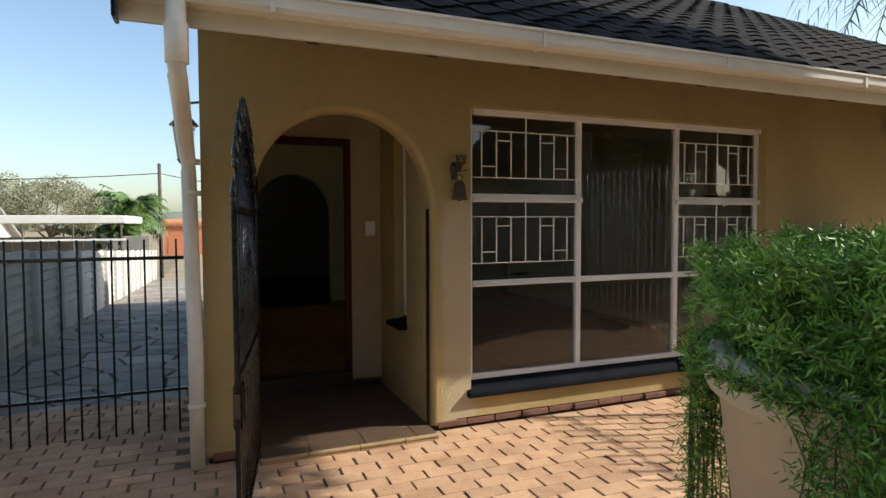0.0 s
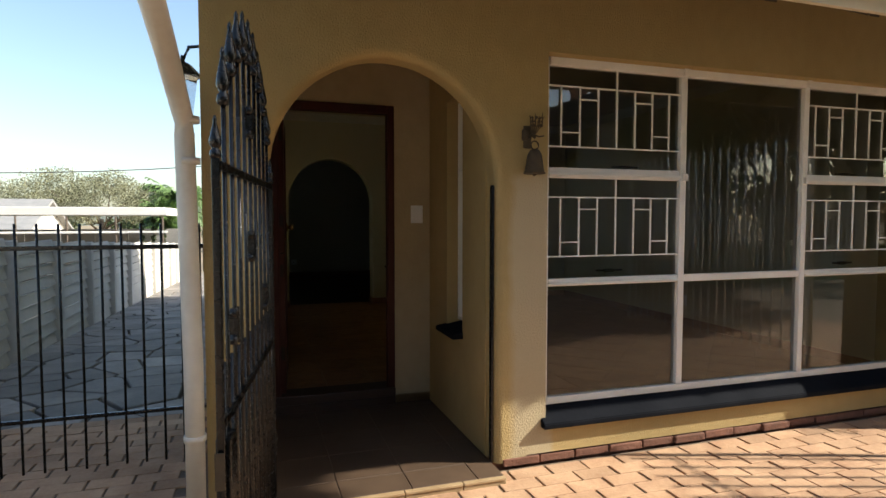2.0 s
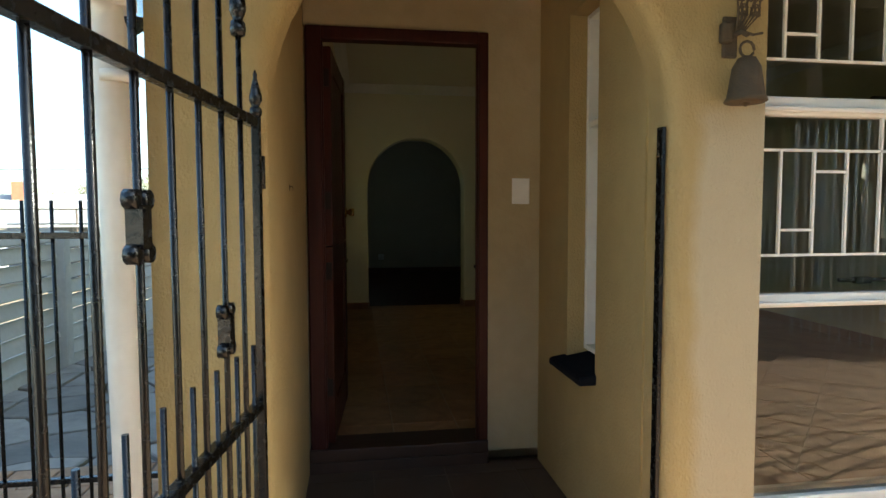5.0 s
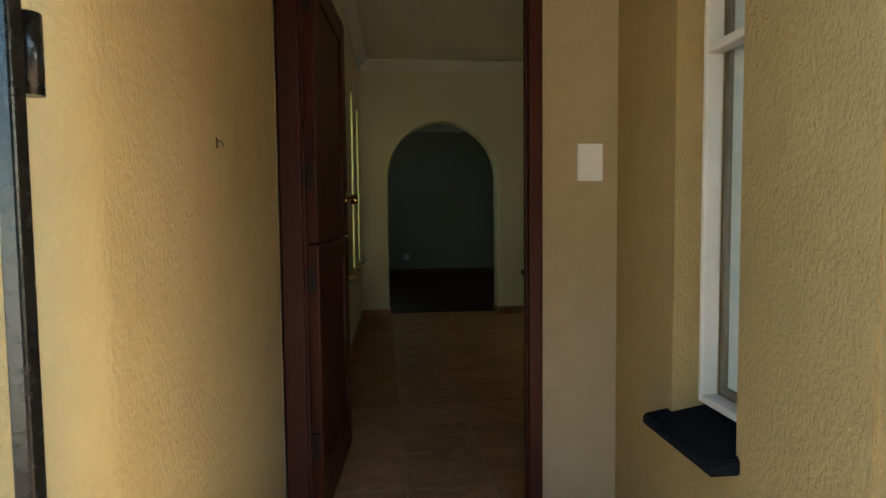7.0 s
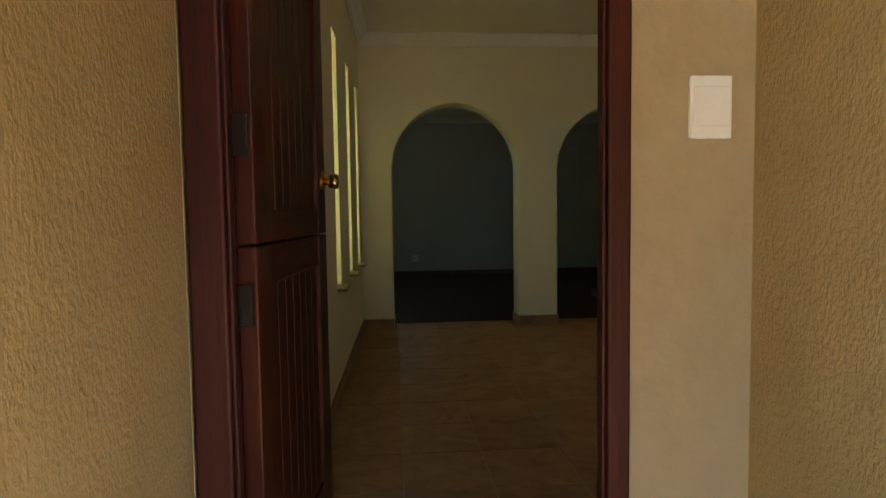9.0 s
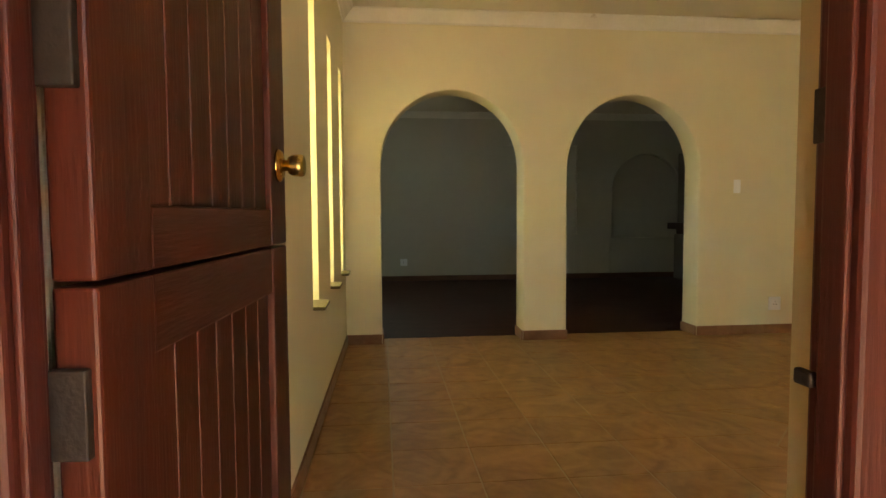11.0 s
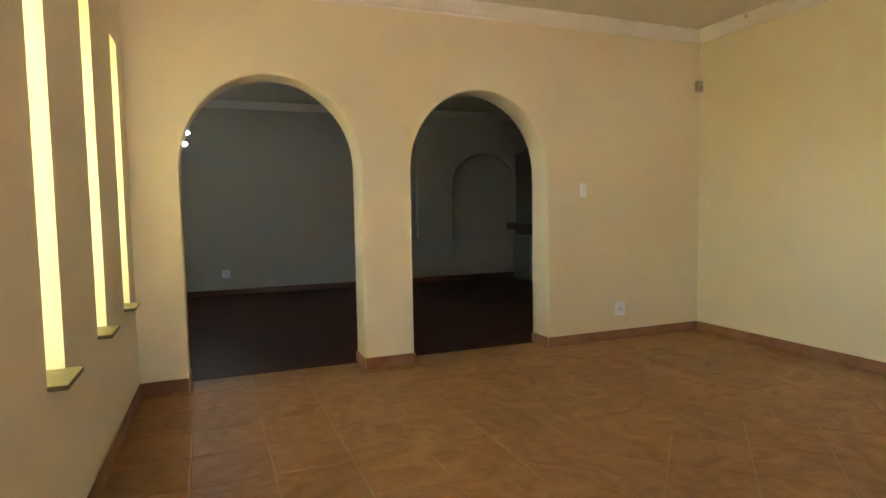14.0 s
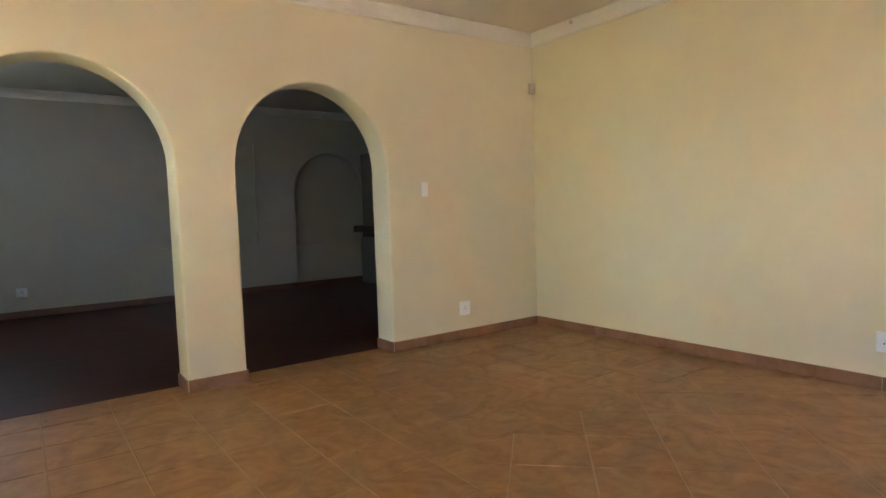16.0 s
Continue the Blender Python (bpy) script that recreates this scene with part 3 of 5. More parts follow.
# ---- front window ----
def pane_window():
    w = tagged(new("window_1"), "white steel window with burglar bars and six panes", "window", kind="structure")
    x0, x1, z0, z1, y = 1.28, 4.12, 0.21, 2.16, 0.10
    xs, zs = (2.218, 3.186), (0.905, 1.525)
    f = 0.022
    fr = [(x0, x0 + 0.035, y - 0.02, y + 0.03, z0, z1), (x1 - 0.035, x1, y - 0.02, y + 0.03, z0, z1),
          (x0 + 0.035, x1 - 0.035, y - 0.03, y + 0.03, z1 - 0.045, z1), (x0 + 0.035, x1 - 0.035, y - 0.02, y + 0.03, z0, z0 + 0.04)]
    part("window_frame", boxes(*fr, bevel=0.004), M["white"], w)
    for x in xs:
        part("mullion", boxes((x - f, x + f, y - 0.025, y + 0.03, z0 + 0.04, z1 - 0.045), bevel=0.005), M["white"], w)
    for a, b, z in ((x0 + 0.035, xs[0] - f, zs[0]), (xs[0] + f, xs[1] - f, zs[0]), (xs[1] + f, x1 - 0.035, zs[0]),
                    (x0 + 0.035, xs[0] - f, zs[1]), (xs[1] + f, x1 - 0.035, zs[1])):
        h = 0.022 if z < 1 else 0.03
        part("transom", boxes((a, b, y - 0.02, y + 0.028, z - h, z + h), bevel=0.005), M["white"], w)
        if z > 1 or a != xs[0] + f:
            part("drip_bead", boxes((a, b, y - 0.034, y - 0.021, z - h * 0.6, z - h * 0.1), bevel=0.003), M["white"], w)
    for a, b, c, d in ((x0, xs[0], z0, zs[0]), (xs[0], xs[1], z0, zs[0]), (xs[1], x1, z0, zs[0]), (x0, xs[0], zs[0], zs[1]), (x0, xs[0], zs[1], z1),
                       (xs[0], xs[1], zs[0], z1), (xs[1], x1, zs[0], zs[1]), (xs[1], x1, zs[1], z1)):
        p = part("pane", boxes((a + 0.018, b - 0.018, y + 0.002, y + 0.006, c + 0.018, d - 0.018)), M["glass"], w)
        p.visible_shadow = False
    for x in (xs[0], xs[1], x1 - 0.015):
        for z in (zs[1] - 0.01, z1 - 0.02):
            part("hinge", boxes((x - 0.012, x + 0.022, y - 0.045, y - 0.02, z - 0.02, z + 0.02), bevel=0.003), M["white"], w)
    for x, z in ((1.75, 0.955), (1.85, 1.565), (3.62, 0.955), (3.62, 1.565)):
        latch = boxes((x - 0.09, x + 0.09, y + 0.035, y + 0.045, z, z + 0.012), (x - 0.03, x + 0.03, y + 0.03, y + 0.05, z - 0.006, z + 0.016), bevel=0.002)
        part("window_stay", latch, M["rust"], w)
    part("window_sill", sill(1.236, x1 + 0.01, 0.125, 0.21, -0.045, 0.09), M["slate"], w, "dark painted sloping sill")
    return w


def sill(x0, x1, z0, z1, y0, y1):
    bm = bmesh.new()
    ps = [(y0, z0 - 0.012), (y0, z0 + 0.018), (y1, z1), (y1, z0 - 0.012)]
    a = [bm.verts.new((x0, y, z)) for y, z in ps]
    b = [bm.verts.new((x1, y, z)) for y, z in ps]
    bm.faces.new(a), bm.faces.new(b[::-1])
    for k in range(4):
        bm.faces.new((a[k], b[k], b[(k + 1) % 4], a[(k + 1) % 4]))
    bmesh.ops.bevel(bm, geom=bm.edges[:], offset=0.005, segments=2, affect="EDGES")
    return bm


def burglar_grille(x0, x1, z0, z1):
    """White flat-bar grille behind a sash."""
    g = thing("burglar_bars", "white painted steel burglar bars set before the glass", "burglar bars", "window burglar bars", ((x0 + x1) / 2, 0.093, z0))
    W, H, t = x1 - x0, z1 - z0, 0.004
    lo, hi = 0.20 * H, 0.80 * H

    def bar(fx0, fx1, za, zb):
        cx0, cx1 = (fx0 - 0.5) * W, (fx1 - 0.5) * W
        part("bar", boxes((cx0 - t, cx1 + t, -0.005, 0.005, za - t, zb + t)), M["bars"], g)
    bar(0.0, 1.0, lo, lo), bar(0.0, 1.0, hi, hi)
    for k, fx in enumerate((0.09, 0.225, 0.36, 0.5, 0.64, 0.775, 0.91)):
        bar(fx, fx, lo + 2 * t, hi - 2 * t if k != 3 else H)
    s = hi - lo
    bar(0.10, 0.215, lo + 0.24 * s, lo + 0.24 * s), bar(0.235, 0.35, lo + 0.80 * s, lo + 0.80 * s)
    bar(0.65, 0.765, lo + 0.80 * s, lo + 0.80 * s), bar(0.785, 0.90, lo + 0.24 * s, lo + 0.24 * s)
    return g


pane_window()
for a, b in ((1.315, 2.20), (3.20, 4.09)):
    for c, d in ((0.94, 1.50), (1.56, 2.12)):
        burglar_grille(a, b, c, d)


# ---- narrow porch window ----
def porch_window():
    w = tagged(new("window_2"), "narrow white porch window with a dark slate sill", "window", kind="structure")
    x = 1.05
    part("window_frame", boxes((x - 0.02, x + 0.03, 0.50, 0.518, 0.59, 2.02), (x - 0.02, x + 0.03, 0.782, 0.80, 0.60, 2.02),
                               (x - 0.02, x + 0.03, 0.518, 0.782, 0.60, 0.622), (x - 0.02, x + 0.03, 0.518, 0.782, 2.0, 2.02), bevel=0.004), M["white"], w)
    part("transom", boxes((x - 0.018, x + 0.028, 0.518, 0.782, 1.55, 1.575), bevel=0.004), M["white"], w)
    part("sash", boxes((x + 0.032, x + 0.062, 0.52, 0.54, 0.62, 2.0), (x + 0.032, x + 0.062, 0.76, 0.78, 0.62, 2.0), (x + 0.032, x + 0.062, 0.54, 0.76, 0.62, 0.645), bevel=0.003), M["steel"], w)
    p = part("pane", boxes((x + 0.044, x + 0.049, 0.535, 0.765, 0.64, 1.99)), M["obscure"], w, "pale obscured glass")
    p.visible_shadow = False
    bm = swap_xy(sill(0.485, 0.835, 0.540, 0.592, 0.885, 1.075))
    part("window_sill", bm, M["slate"], w, "dark slate sill sticking out of the wall")


porch_window()


# ---- slit windows ----
def slit_window(name, y0, y1):
    w = tagged(new(name), "tall slit window with glowing amber glass and a small tiled sill", "window", kind="structure")
    sh = -0.09 - 0.014 * (5.4 - (y0 + y1) / 2)
    p = part("pane", boxes((-0.40, -0.394, y0 + 0.01, y1 - 0.01, 0.68, 2.14)), M["amber"], w)
    p.visible_shadow = False
    part("window_frame", boxes((-0.42, -0.38, y0, y0 + 0.02, 0.67, 2.15), (-0.42, -0.38, y1 - 0.02, y1, 0.67, 2.15),
                               (-0.42, -0.38, y0 + 0.02, y1 - 0.02, 0.67, 0.69), (-0.42, -0.38, y0 + 0.02, y1 - 0.02, 2.13, 2.15)), M["white"], w)
    part("window_sill", boxes((-0.36, sh + 0.055, y0 - 0.01, y1 + 0.01, 0.655, 0.672), bevel=0.003), M["slit_sill"], w, "olive tile sill with a dark raw edge")


for k, (a, b) in enumerate(SLITS):
    slit_window("window_%d" % (k + 3), a, b)


# ---- front door ----
def front_door():
    d = tagged(new("door_1"), "open dark mahogany stable door with vertical boards and a brass knob", "door", kind="structure")
    d.matrix_basis = pose(-0.100, 1.255, FLOOR, 0, 0, 86.0)
    W, T = 0.745, 0.042

    def leaf(name, z0, z1, boards_from, boards_to):
        lf = part(name, boxes((0.0, 0.115, -T, 0, z0, z1), (W - 0.115, W, -T, 0, z0, z1), bevel=0.004), M["wood"], d)
        part("rail", boxes((0.117, W - 0.117, -T + 0.002, -0.002, z0, boards_from), (0.117, W - 0.117, -T + 0.002, -0.002, boards_to, z1), bevel=0.003), M["wood_h"], lf)
        n = 7
        s = (W - 0.234) / n
        for k in range(n):
            part("board", boxes((0.117 + k * s + 0.001, 0.117 + (k + 1) * s - 0.001, -T + 0.012, -0.012, boards_from, boards_to), bevel=0.002), M["wood"], lf)
        return lf
    up = leaf("upper_leaf", 0.985, 1.93, 0.985 + 0.072, 1.93 - 0.10)
    leaf("lower_leaf", 0.014, 0.980, 0.20, 0.980 - 0.09)
    for side in (-1, 1):
        m = pose(W - 0.06, 0 if side > 0 else -T, 1.148, -90 * side)
        k = part("knob", lathe(bmesh.new(), [(0.014, 0.0), (0.011, 0.02), (0.017, 0.022), (0.022, 0.030), (0.0235, 0.048), (0.021, 0.053), (0.012, 0.0535)], 24), M["brass"], up, "polished brass knob", m)
        part("rose", lathe(bmesh.new(), [(0.034, 0.0), (0.034, 0.004), (0.028, 0.009), (0.016, 0.012)], 24), M["brass"], up, at=m)
    for z in (0.25, 0.82, 1.16, 1.74):
        part("hinge", boxes((-0.010, 0.003, -0.034, 0.002, z, z + 0.085), bevel=0.002), M["tarnish"], d, "dark steel butt hinge")
    part("latch_plate", boxes((W - 0.001, W + 0.002, -0.032, -0.010, 1.085, 1.215)), M["brass"], up)
    return d


def door_frame():
    f = tagged(new("trim_door_frame"), "dark red brown timber door frame", "door frame", kind="structure")
    y0, y1 = 1.185, 1.252
    for x0, x1, s in ((-0.170, -0.100, 1), (0.644, 0.692, -1)):
        part("jamb", boxes((x0, x1, y0, y1, 0.0, 2.055), bevel=0.006), M["frame"], f)
        xa = x1 if s > 0 else x0
        part("stop", boxes((min(xa, xa + 0.008 * s), max(xa, xa + 0.008 * s), y0 + 0.012, y0 + 0.045, 0.06, 1.99), bevel=0.003), M["frame"], f)
    part("head", boxes((-0.100, 0.644, y0, y1, 1.995, 2.055), bevel=0.006), M["frame"], f)
    part("strike_plate", boxes((0.641, 0.644, 1.222, 1.25, 1.165, 1.22), bevel=0.001), M["tarnish"], f, "blackened steel strike plate")
    part("bolt_keep", boxes((0.634, 0.644, 1.235, 1.26, 0.915, 0.932), bevel=0.003), M["tarnish"], f)


front_door()
door_frame()


# ---- entrance gate ----
def entrance_gate():
    g = thing("entrance_gate", "open black wrought iron gate with spear finials, worn paint", "gate")
    ax, ay, bx, by = -0.180, -0.12, -0.348, -1.262
    L = math.hypot(bx - ax, by - ay)
    g.matrix_basis = pose(ax, ay, 0.0, 0, 0, math.degrees(math.atan2(by - ay, bx - ax)))
    rail = lambda a, b, z, h: part("rail", boxes((a, b, -0.012, 0.012, z - h, z + h), bevel=0.003), M["iron"], g)
    spear = mesh_of("finial", lathe(bmesh.new(), [(0.009, 0), (0.016, 0.004), (0.018, 0.016), (0.016, 0.03), (0.010, 0.036), (0.014, 0.044), (0.019, 0.056),
                                                  (0.018, 0.072), (0.011, 0.105), (0.005, 0.135), (0.007, 0.142), (0.002, 0.158)], 8), M["iron"])
    for x in (0.02, L - 0.02):
        post = part("post", boxes((x - 0.010, x + 0.010, -0.010, 0.010, -0.05, 1.422), bevel=0.003), M["iron"], g, "black post with scuffed paint")
        part("finial", spear, None, post, at=pose(x, 0, 1.420) @ Matrix.Diagonal((0.85, 0.85, 0.7, 1)))
    rail(0.04, L - 0.04, 1.405, 0.012), rail(0.04, L - 0.04, 0.725, 0.012), rail(0.04, L - 0.04, 0.02, 0.014)
    n = 9
    step = (L - 0.04) / (n + 1)
    xs = [0.02 + step * (k + 1) for k in range(n)]
    for k, x in enumerate(xs):
        f = (x - L / 2) / (L / 2)
        top = 1.41 + 0.39 * (1 - abs(f) ** 2.2)
        bar = part("bar", tube(bmesh.new(), [(x, 0, 0.03), (x, 0, top)], 0.0064, 8), M["iron"], g)
        part("finial", spear, None, bar, at=pose(x, 0, top - 0.004))
    for k in range(n + 1):
        x = 0.02 + step * (k + 0.5)
        part("dog_bar", tube(bmesh.new(), [(x, 0, 0.03), (x, 0, 0.88)], 0.0056, 6), M["iron"], g)
    for k, z in ((4, 1.60), (4, 1.17), (1, 0.95), (7, 0.95)):
        bm = bmesh.new()
        x = xs[k]
        for dz in (-0.04, 0.04):
            for dx in (-0.017, 0.017):
                lathe(bm, [(0.006, -0.011), (0.015, -0.009), (0.015, 0.009), (0.006, 0.011)], 10, (0, 0, 0))
                vs = bm.verts[-40:]
                for v in vs:
                    v.co = Vector((x + dx + v.co.x, v.co.z, z + dz + v.co.y))
        box(bm, x - 0.013, x + 0.013, -0.013, 0.013, z - 0.032, z + 0.032)
        part("scroll_collar", bm, M["iron"], g)
    lock = part("lock_box", boxes((L - 0.13, L - 0.042, -0.02, 0.02, 0.50, 0.68), bevel=0.004), M["iron"], g)
    part("lock_plate", boxes((L + 0.0005, L + 0.004, -0.013, 0.013, 0.56, 0.66), bevel=0.001), M["rust"], lock, "tarnished brass lock plate")
    for z in (0.2, 1.25):
        part("hinge", tube(bmesh.new(), [(-0.008, 0, z), (-0.008, 0, z + 0.08)], 0.012, 10), M["iron"], g)
    return g


entrance_gate()
strip = thing("gate_stop", "thin black steel strip fixed upright to the porch wall", "gate stop", at=(0.955, 0.034, 0.0))
part("strip", boxes((-0.008, 0.005, -0.016, 0.016, -0.05, 1.443), bevel=0.002), M["iron"], strip)
for z in (0.66, 1.36):
    part("screw", lathe(bmesh.new(), [(0.006, 0.0), (0.006, 0.002), (0.003, 0.0035)], 10), M["rust"], strip, at=pose(-0.008, 0.0, z, 0, -90, 0))


# ---- wall bell, switches, sockets, sensor, lamps ----
def wall_bell():
    b = thing("wall_bell", "rusty iron bell with a leafy bracket on the wall", "bell", at=(1.15, 0.0, 1.5))
    part("bell", lathe(bmesh.new(), [(0.052, 0.0), (0.058, 0.004), (0.050, 0.02), (0.044, 0.06), (0.038, 0.10), (0.024, 0.125), (0.012, 0.13)], 20, (0, -0.07, 0.0)), M["rust"], b)
    part("clapper", lathe(bmesh.new(), [(0.004, -0.01), (0.011, -0.004), (0.011, 0.006), (0.004, 0.012)], 10, (0, -0.07, 0.0)), M["rust"], b)
    bm = bmesh.new()
    tube(bm, [(0.022 * math.cos(k * math.tau / 12), -0.07, 0.15 + 0.022 * math.sin(k * math.tau / 12)) for k in range(13)], 0.004, 6)
    part("ring", bm, M["rust"], b)
    bm = bmesh.new()
    box(bm, -0.035, 0.012, -0.012, 0.0, 0.14, 0.26, bevel=0.006)
    tube(bm, [(-0.01, -0.01, 0.2), (-0.005, -0.05, 0.205), (0.0, -0.07, 0.19)], 0.008, 6)
    box(bm, -0.045, -0.012, -0.03, 0.0, 0.18, 0.24, bevel=0.008)
    part("bracket", bm, M["rust"], b)
    bm = bmesh.new()
    rng = random.Random(4)
    for k in range(6):
        x, top = -0.005 + 0.013 * k, 0.30 + rng.uniform(0, 0.04)
        tube(bm, [(0.0 + 0.004 * k, -0.02, 0.21), (x, -0.035, 0.26), (x + rng.uniform(-0.01, 0.01), -0.04, top)], 0.004, 5, taper=(1, 1, 0.5))
        for j in range(3):
            z = 0.255 + j * 0.02
            s = rng.choice((-1, 1))
            tube(bm, [(x, -0.037, z), (x + 0.012 * s, -0.04, z + 0.012)], 0.005, 5, taper=(1, 0.4))
    tube(bm, [(0.0, -0.03, 0.215), (0.04, -0.04, 0.20), (0.066, -0.045, 0.205)], 0.004, 5)
    part("branch", bm, M["rust"], b)


def wall_plate(name, label, category, group, at, turn, w, h, kind):
    p = thing(name, label, category, group)
    p.matrix_basis = pose(*at, 0, 0, turn)
    part("plate", boxes((-w / 2, w / 2, -0.010, 0.0, -h / 2, h / 2), bevel=0.003), M["plastic"], p)
    if kind == "blank":
        part("cover", boxes((-w / 2 + 0.004, w / 2 - 0.004, -0.013, -0.010, -h / 2 + 0.024, h / 2 - 0.022), bevel=0.002), M["plastic"], p)
    elif kind == "switch":
        part("rocker", boxes((-0.011, 0.011, -0.016, -0.010, -0.022, 0.022), bevel=0.002), M["plastic"], p)
    else:
        part("rocker", boxes((-0.03, -0.012, -0.015, -0.010, 0.012, 0.03), bevel=0.002), M["plastic"], p)
        for dx, dz in ((0.0, 0.014), (-0.012, -0.008), (0.012, -0.008)):
            part("pin_hole", boxes((dx - 0.004, dx + 0.004, -0.0108, -0.0101, dz - 0.004, dz + 0.004)), M["iron"], p)


wall_bell()
wall_plate("switch_plate", "white plastic blank switch cover on the porch wall", "light switch", "", (0.857, 1.2, 1.298), 0, 0.088, 0.126, "blank")
wall_plate("light_switch", "white light switch beside the archway", "light switch", "", (3.214, 5.4, 1.322), 0, 0.06, 0.115, "switch")
wall_plate("wall_socket", "white three pin socket above the skirting", "socket", "wall sockets", (3.585, 5.4, 0.312), 0, 0.11, 0.115, "socket")
wall_plate("wall_socket", "white socket low on the back wall", "socket", "wall sockets", (0.54, 9.9, 0.345), 0, 0.11, 0.11, "socket")
wall_plate("wall_socket", "white socket low on the cream side wall", "socket", "wall sockets", (4.45, 2.66, 0.33), -90, 0.10, 0.115, "socket")

pir = thing("alarm_sensor", "small white alarm sensor high in the corner", "sensor", at=(4.405, 5.362, 2.222))
part("body", boxes((-0.03, 0.03, -0.02, 0.02, -0.05, 0.05), bevel=0.01), M["sensor"], pir)
part("lens", boxes((-0.02, 0.02, -0.026, -0.0195, -0.035, 0.0), bevel=0.003), M["far"], pir)
part("bracket", boxes((-0.01, 0.04, 0.0195, 0.038, -0.01, 0.01)), M["plastic"], pir)


hook = thing("wall_hook", "small rusty iron hook in the porch wall", "hook", at=(-0.18, 0.53, 1.281))
hook.scale = (0.55, 0.55, 0.55)
part("plate", boxes((0.0, 0.004, -0.008, 0.008, -0.02, 0.02), bevel=0.001), M["rust"], hook)
part("shank", tube(bmesh.new(), [(0.003, 0, 0.008), (0.02, 0, 0.006), (0.024, 0, -0.008), (0.018, 0, -0.016)], 0.0028, 6), M["rust"], hook)


def spot_lamp(at, group):
    s = thing("spot_lamp", "small lit spotlight with a cool white bulb", "spotlight", group, at)
    s.scale = (0.62, 0.62, 0.62)
    reach = (at[0] + 0.046) / 0.62
    part("arm", tube(bmesh.new(), [(0.01 - reach, 0, 0.02), (-0.05, 0, 0.02), (-0.02, 0, 0.0)], 0.008, 8), M["steel"], s)
    part("base", lathe(bmesh.new(), [(0.035, 0), (0.035, 0.01), (0.02, 0.018)], 14), M["steel"], s, at=pose(-reach, 0, 0.02, 0, 90, 0))
    part("shade", lathe(bmesh.new(), [(0.018, 0.05), (0.03, 0.03), (0.042, -0.02), (0.044, -0.03), (0.041, -0.03), (0.036, -0.01)], 16), M["steel"], s, at=pose(0, 0, 0, -40, 0, 0))
    part("bulb", lathe(bmesh.new(), [(0.005, -0.038), (0.022, -0.035), (0.033, -0.022), (0.03, -0.005), (0.01, 0.01)], 16), M["lamp"], s, at=pose(0, 0, 0, -40, 0, 0))
    lamp = bpy.data.lights.new("spot_lamp_light", "POINT")
    lamp.energy, lamp.color, lamp.shadow_soft_size = 0.02, (0.80, 1.0, 0.88), 0.04
    new("spot_lamp_light", lamp).location = (at[0] + 0.05, at[1] - 0.01, at[2] - 0.09)


spot_lamp((0.14, 8.45, 1.96), "spotlights in the back room")
spot_lamp((0.16, 8.75, 2.12), "spotlights in the back room")


def wall_lantern(at, label):
    s = thing("wall_lantern", label, "wall lamp", "outdoor lanterns", at)
    part("cap", lathe(bmesh.new(), [(0.085, 0.0), (0.08, 0.012), (0.04, 0.055), (0.012, 0.07), (0.006, 0.10)], 8, (0, 0, 0.08), False), M["iron"], s)
    part("glass", lathe(bmesh.new(), [(0.04, -0.12), (0.065, 0.078)], 6, (0, 0, 0), False), M["bulb_glass"], s)
    part("base", lathe(bmesh.new(), [(0.01, -0.16), (0.03, -0.145), (0.045, -0.122)], 8, (0, 0, 0), False), M["iron"], s)
    return s


lan = wall_lantern((-0.565, 0.2, 1.86), "black iron carriage lantern on the side of the house")
part("arm", tube(bmesh.new(), [(0, 0, 0.15), (0.03, 0, 0.22), (0.09, 0, 0.23), (0.12, 0, 0.17), (0.135, 0, 0.15)], 0.009, 6), M["iron"], lan)
lan2 = wall_lantern((5.75, -0.13, 2.08), "black iron lantern on the front wall")
part("arm", tube(bmesh.new(), [(0, 0, 0.15), (0, 0.04, 0.2), (0, 0.125, 0.15)], 0.009, 6), M["iron"], lan2)


# ---- eaves: gutter, fascia, downpipe, roof ----
EY, EZ, PITCH, RIDGE = -0.85, 2.385, 0.55, 4.6
roof = thing("roof", "dark slate coloured tiled pitched roof", "roof")
roof["kind"] = "structure"


def roof_deck():
    bm = bmesh.new()
    rz = EZ + 0.02 + PITCH * (RIDGE - EY)
    prof = [(EY, EZ + 0.02), (RIDGE, rz), (10.45, EZ + 0.45), (10.45, EZ + 0.38), (RIDGE, rz - 0.08), (EY, EZ - 0.05)]
    a = [bm.verts.new((-0.78, y, z)) for y, z in prof]
    b = [bm.verts.new((8.45, y, z)) for y, z in prof]
    for v in (a[2], a[3]):
        v.co.x = 0.4
    for k in range(6):
        bm.faces.new((a[k], a[(k + 1) % 6], b[(k + 1) % 6], b[k]))
    for q in (a, b[::-1]):
        bm.faces.new((q[0], q[1], q[4], q[5])), bm.faces.new((q[1], q[2], q[3], q[4]))
    return bm


part("deck", roof_deck(), M["roof"], roof)
gable = bmesh.new()
for x in (-0.45, 8.0):
    f = [gable.verts.new(p) for p in ((x, 0.0, 2.6), (x, 9.4, 2.6), (x, RIDGE, 2.6 + PITCH * RIDGE + 0.05))]
    h = [gable.verts.new((v.co.x + 0.2, v.co.y, v.co.z)) for v in f]
    gable.faces.new(f), gable.faces.new(h[::-1])
    for k in range(3):
        gable.faces.new((f[k], f[(k + 1) % 3], h[(k + 1) % 3], h[k]))
setting("wall_gables", gable, M["ext"], "ochre plaster gable ends under the roof", "wall")
part("fascia", boxes((-0.78, 8.45, EY, EY + 0.025, EZ - 0.165, EZ + 0.03), bevel=0.004), M["fascia"], roof, "cream painted timber fascia")
